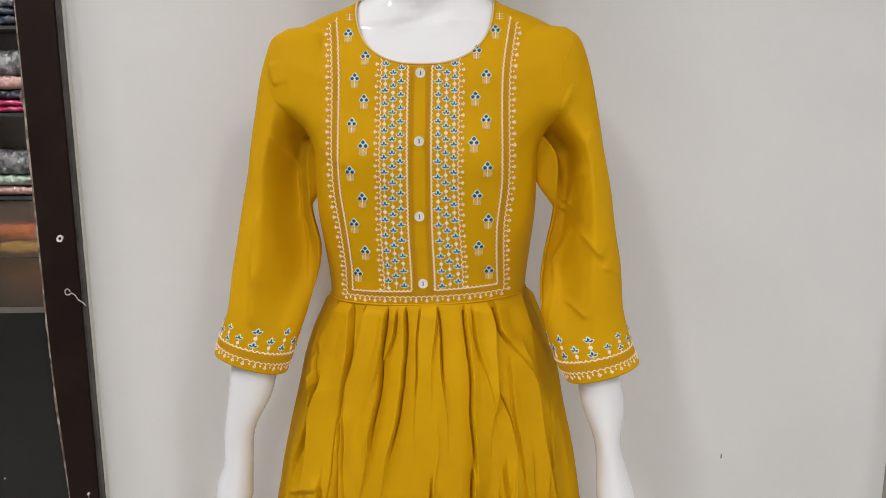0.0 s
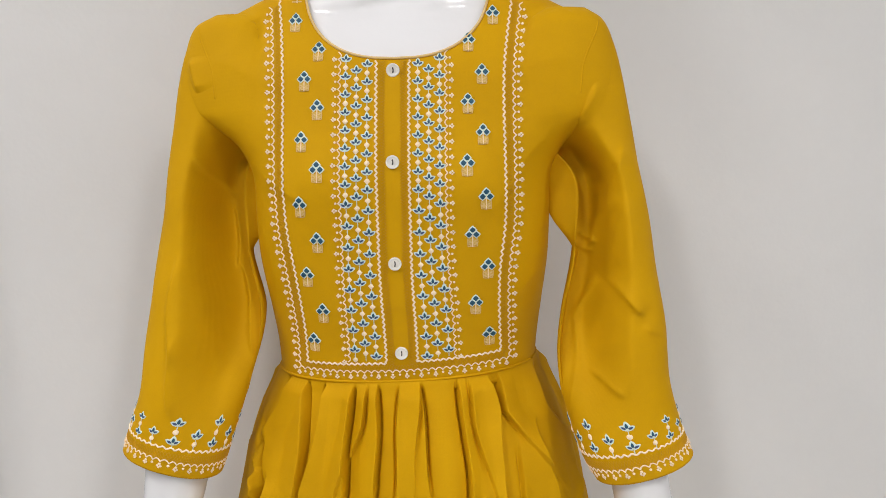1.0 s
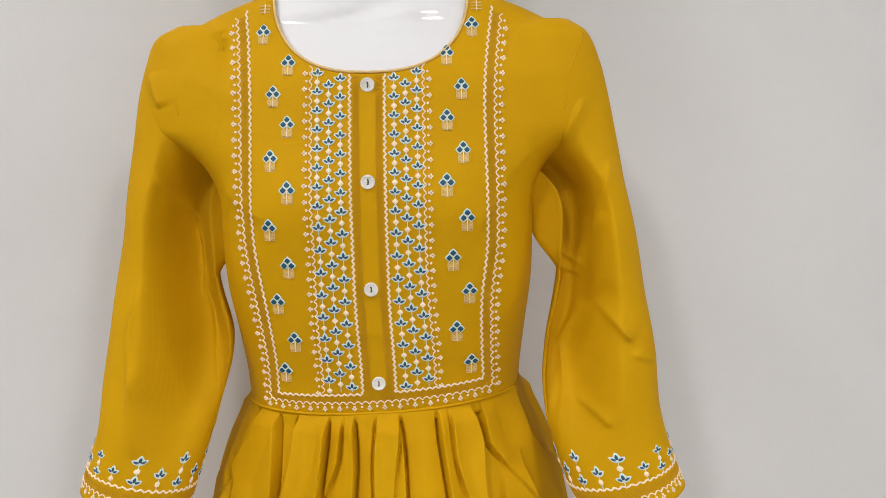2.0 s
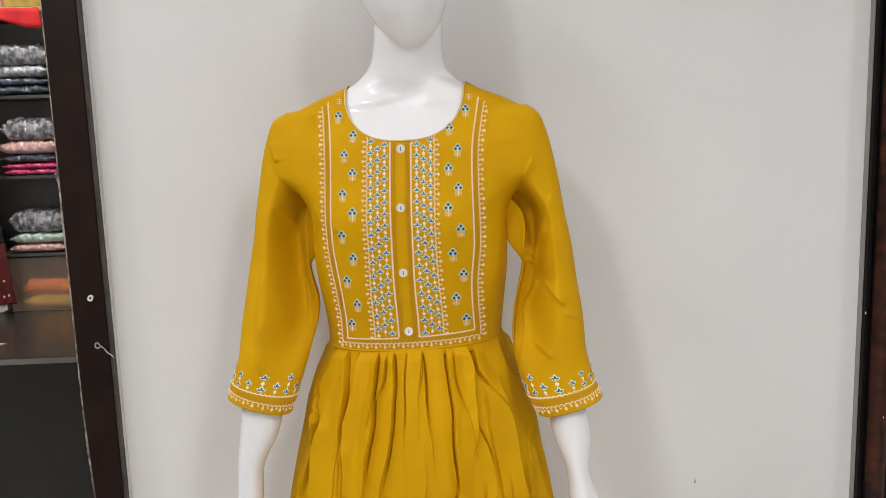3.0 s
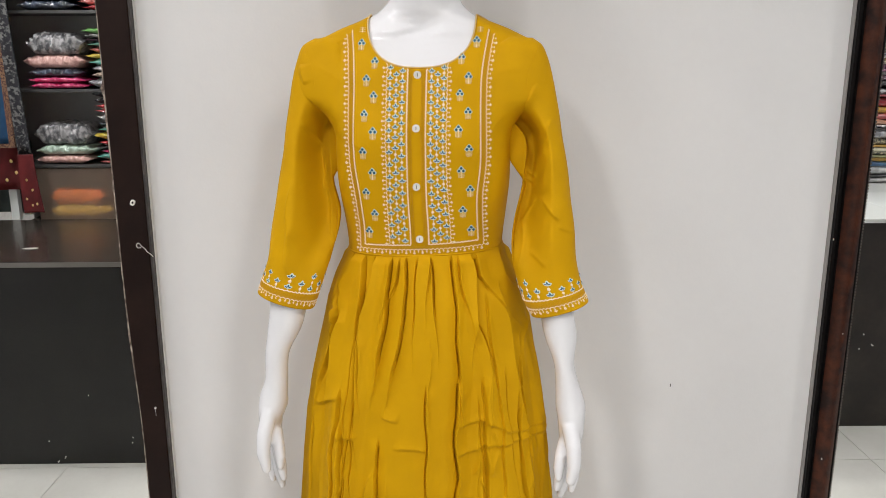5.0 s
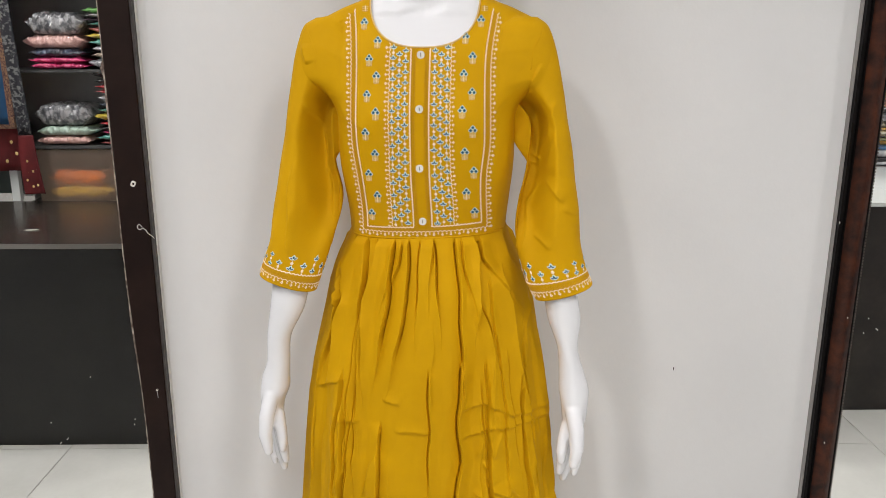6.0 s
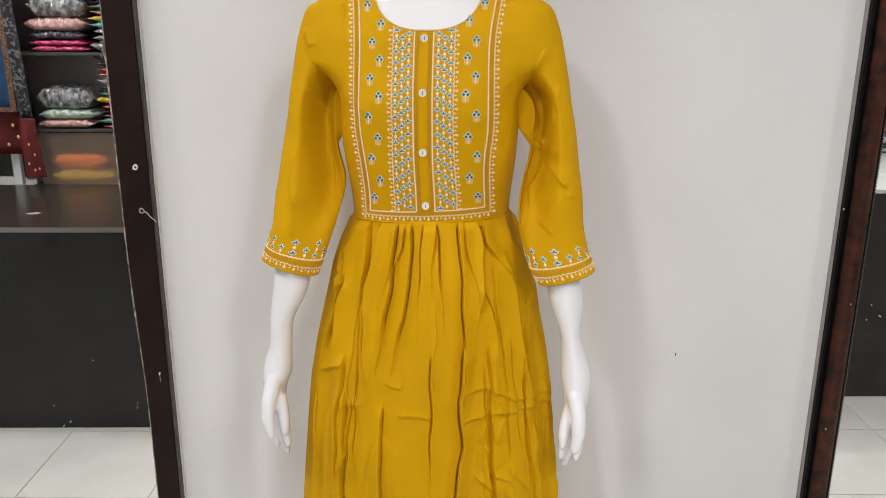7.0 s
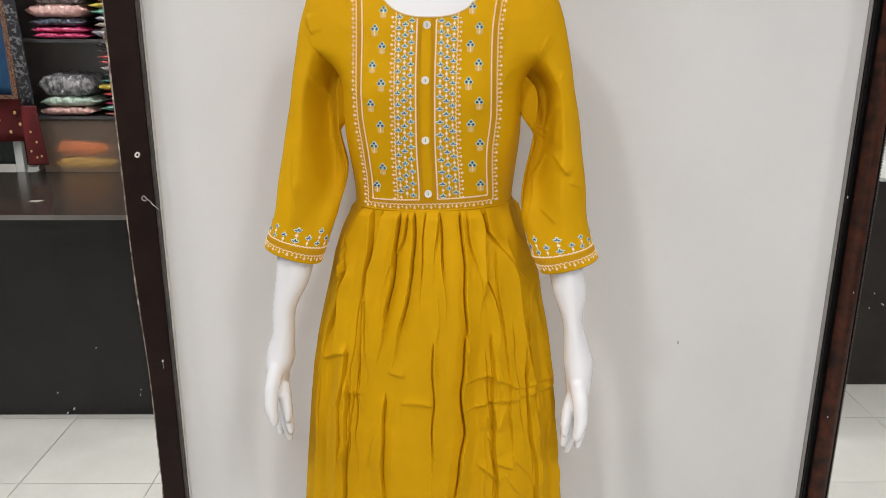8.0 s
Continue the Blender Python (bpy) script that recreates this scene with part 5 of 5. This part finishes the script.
sheet("lining", drape(0.33, 1.205, 2.5, 0.008, 6), M_MAROON, kurta, "maroon underskirt").location = (0.0, -0.022, 0)
for fx, fz in ((0.06, -1.12), (0.10, -1.165), (0.02, -1.11), (0.125, -1.09), (0.14, -1.135), (0.035, -1.175)):
    star = bmesh.new()
    bmesh.ops.create_icosphere(star, subdivisions=1, radius=0.008, matrix=Matrix.Translation((fx, -0.008, fz)) @ Matrix.Diagonal((0.8, 0.45, 1, 1)))
    part("star_motif", star, M_BEIGE, kurta, "small cream star print")
scarf = thing("hanging_scarf", "grey lace-printed scarf with a maroon printed end", "scarf", (-1.592, HANG_Y + 0.014, 2.05))
sheet("lace_length", drape(0.030, 1.06, 0.8, 0.008, 9, 0.55, 0.030), M_LACE, scarf, "grey lace-printed length")
end_s = sheet("maroon_end", drape(0.056, 0.23, 0.8, 0.008, 9, 0.35, 0.012), M_MAROON, scarf, "maroon printed end")
end_s.location = (0.030, 0, -1.061)
for fx, fz in ((0.028, -1.16), (0.046, -1.20), (0.040, -1.26), (0.058, -1.255), (0.020, -1.235)):
    star = bmesh.new()
    bmesh.ops.create_icosphere(star, subdivisions=1, radius=0.006, matrix=Matrix.Translation((fx, 0.009, fz)) @ Matrix.Diagonal((0.8, 0.5, 1, 1)))
    part("star_motif", star, M_BEIGE, scarf, "small cream star print")
rail = thing("clothes_rail", "steel rail holding hanging garments at the shelf end", "clothes rail", (-1.82, HANG_Y, 2.065))
part("rod", tube(bmesh.new(), [(-0.38, 0, 0), (0.30, 0, 0)], 0.012, 12), M_NAIL, rail)
stool = thing("stool", "small white painted stool standing on the dark counter", "stool", (-1.79, SHELF_Y + 0.008, 0.7185))
part("seat", boxed(-0.16, 0.16, -0.13, 0.0, 0.17, 0.19, bevel=0.003), M_WHITETOP, stool)
for lx, ly in ((0.115, -0.02), (-0.13, -0.02), (0.115, -0.12), (-0.13, -0.12)):
    part("leg", boxed(lx, lx + 0.032, ly - 0.015, ly + 0.012, 0.0, 0.169, bevel=0.002), M_WHITETOP, stool)
glass_back = thing("cabinet_panel", "dull teal grey cabinet panel behind the stool", "panel", (-1.92, SHELF_Y - 0.17, 0.7185))
part("panel", boxed(-0.28, 0.27, -0.01, 0.0, 0.0, 0.30), mat("teal_grey", (0.10, 0.13, 0.12), 0.3, dark=(0.07, 0.09, 0.085), scale=6), glass_back)
scrap = thing("paper_scrap", "small torn white paper scrap on the counter", "paper scrap", (-1.360, -0.873, 0.7185), turn=-18)
bm = bmesh.new()
bm.faces.new([bm.verts.new((x, y, 0.001 + 0.002 * abs(x) * 20)) for x, y in ((-0.026, -0.004), (-0.012, -0.016), (0.010, -0.014), (0.027, 0.002), (0.012, 0.012), (-0.012, 0.010))])
bmesh.ops.solidify(bm, geom=bm.faces[:], thickness=0.0008)
part("scrap", bm, M_WHITEBIT, scrap)

# the counter and stacked cloth on the other side
RC_Y = -0.928
table = thing("display_counter", "dark wenge counter with a glossy white top", "counter", (0, 0, 0))
part("front_panel", boxed(1.15, 2.64, RC_Y - 0.03, RC_Y, 0.0, 0.780, bevel=0.002), M_WOODDARK, table, "dark wenge front panel")
part("end_panel", boxed(1.15, 1.18, RC_Y - 0.78, RC_Y - 0.031, 0.0, 0.780, bevel=0.002), M_WOODDARK, table)
for xa, xb in ((1.14, 1.734), (1.7355, 2.64)):
    part("top_panel", boxed(xa, xb, RC_Y - 0.79, RC_Y + 0.004, 0.781, 0.795, bevel=0.0012), M_WHITETOP, table, "glossy white top panel")
rack = thing("cloth_rack", "dark open rack stacked with folded printed fabrics", "shelf unit", (0, 0, 0))
ST_Y = -1.715
for z in (0.796, 1.245, 1.90):
    part("shelf_board", boxed(1.40, 2.60, ST_Y - 0.40, ST_Y - 0.004, z - 0.0 if z < 0.8 else z - 0.018, z + 0.002 if z < 0.8 else z, bevel=0.0005), M_SHELF, rack)
part("back_panel", boxed(1.40, 2.60, ST_Y - 0.42, ST_Y - 0.401, 0.80, 2.2), M_SHELF, rack)
for x in (1.38, 2.601):
    part("side_panel", boxed(x, x + 0.019, ST_Y - 0.42, ST_Y - 0.004, 0.80, 2.2), M_SHELF, rack)


def fold_mesh(w, d, h, seed):
    """Folded fabric: a flat slab with a rounded, slightly sagging fold at the front."""
    rnd = random.Random(seed)
    off = Vector((rnd.uniform(0, 50), 0, rnd.uniform(0, 50)))
    bm = bmesh.new()
    prof = [(-d, 0.0), (-0.022, 0.0)] + [(-0.008 + 0.020 * math.cos(a), h / 2 + h / 2 * math.sin(a)) for a in [-math.pi / 2 + math.pi * k / 6 for k in range(7)]] + [(-0.022, h), (-d, h)]
    rows = []
    for i in range(19):
        u = -0.5 + i / 18
        sag = h * 0.22 * noise.noise(Vector((u * 6, 0, 0)) + off)
        out = 0.012 * noise.noise(Vector((u * 4, 5, 0)) + off)
        rows.append([bm.verts.new((u * w, y + out, max(0.0, z + sag * (z / h)))) for y, z in prof])
    grid_faces(bm, rows)
    bm.faces.new(rows[0])
    bm.faces.new(rows[-1][::-1])
    return bm


def fold_pile(x, y, z, top, keys, seed):
    rnd = random.Random(seed)
    i = 0
    while z < top:
        key, h = keys[i % len(keys)]
        h = min(h, top + 0.02 - z)
        f = thing("folded_fabric", SAY[key] + " folded fabric stacked on the dark rack", "folded fabric", (x + rnd.uniform(-0.006, 0.006), y - 0.012 + rnd.uniform(-0.006, 0.006), z), "folded fabrics on the rack", turn=180 + rnd.uniform(-1.5, 1.5))
        part("fold", fold_mesh(0.36 * rnd.uniform(0.96, 1.03), 0.30, h, seed * 57 + i), BAG[key], f, smooth=True).rotation_euler = (0, 0, math.pi)
        z += h * 0.97
        i += 1


LOW = [("white", 0.022), ("black", 0.014), ("white", 0.034), ("blue", 0.024), ("gold", 0.020), ("sage", 0.012), ("jet_print", 0.014), ("cream", 0.020), ("gold", 0.012), ("jet_print", 0.030), ("silver", 0.036), ("black", 0.012), ("ink_print", 0.014), ("peach", 0.024), ("coral", 0.026), ("gold", 0.030), ("red", 0.044), ("red", 0.012)]
HIGH = [("plum", 0.024), ("white", 0.018), ("lilac", 0.012), ("plum", 0.018), ("cream", 0.018), ("gold", 0.008), ("ink_print", 0.028), ("white", 0.010), ("peach", 0.014), ("rust_print", 0.020), ("coral", 0.008), ("jet_print", 0.024), ("ivory_print", 0.022), ("taupe", 0.014), ("rust_print", 0.024), ("coral", 0.012), ("ink_print", 0.030), ("magenta", 0.010),
        ("ivory_print", 0.016), ("white", 0.024), ("cream", 0.016), ("sage", 0.014), ("white", 0.016), ("lilac", 0.010), ("blue", 0.018), ("lilac", 0.014), ("silver", 0.018), ("peach", 0.016), ("silver", 0.018), ("magenta", 0.014), ("black", 0.010), ("silver", 0.018), ("peach", 0.022), ("jet_print", 0.018), ("white", 0.016)]
for n, x in enumerate((1.60, 1.965, 2.345)):
    fold_pile(x, ST_Y, 0.800, 1.205, LOW if n == 1 else LOW[3 + n:] + LOW[:3 + n], 20 + n)
    fold_pile(x, ST_Y, 1.246, 1.86, HIGH if n == 1 else HIGH[5 + 3 * n:] + HIGH[:5 + 3 * n], 30 + n)

# ---- floor tiles ----
PITCH = 0.394
tile_mesh = mesh_of("tile", boxed(-PITCH / 2 + 0.0012, PITCH / 2 - 0.0012, -PITCH / 2 + 0.0012, PITCH / 2 - 0.0012, -0.006, 0.0, bevel=0.0008), M_TILE)
for i in range(-6, 7):
    for k in range(-11, 2):
        x, y = -0.837 + PITCH * (i + 2.5), -0.280 + PITCH * (k + 1.5)
        if X0 - 0.2 < x < X1 + 0.2 and Y0 - 0.2 < y < 0.25:
            ob = new("tile", tile_mesh)
            ob.parent = floor
            ob.location = (x, y, 0)
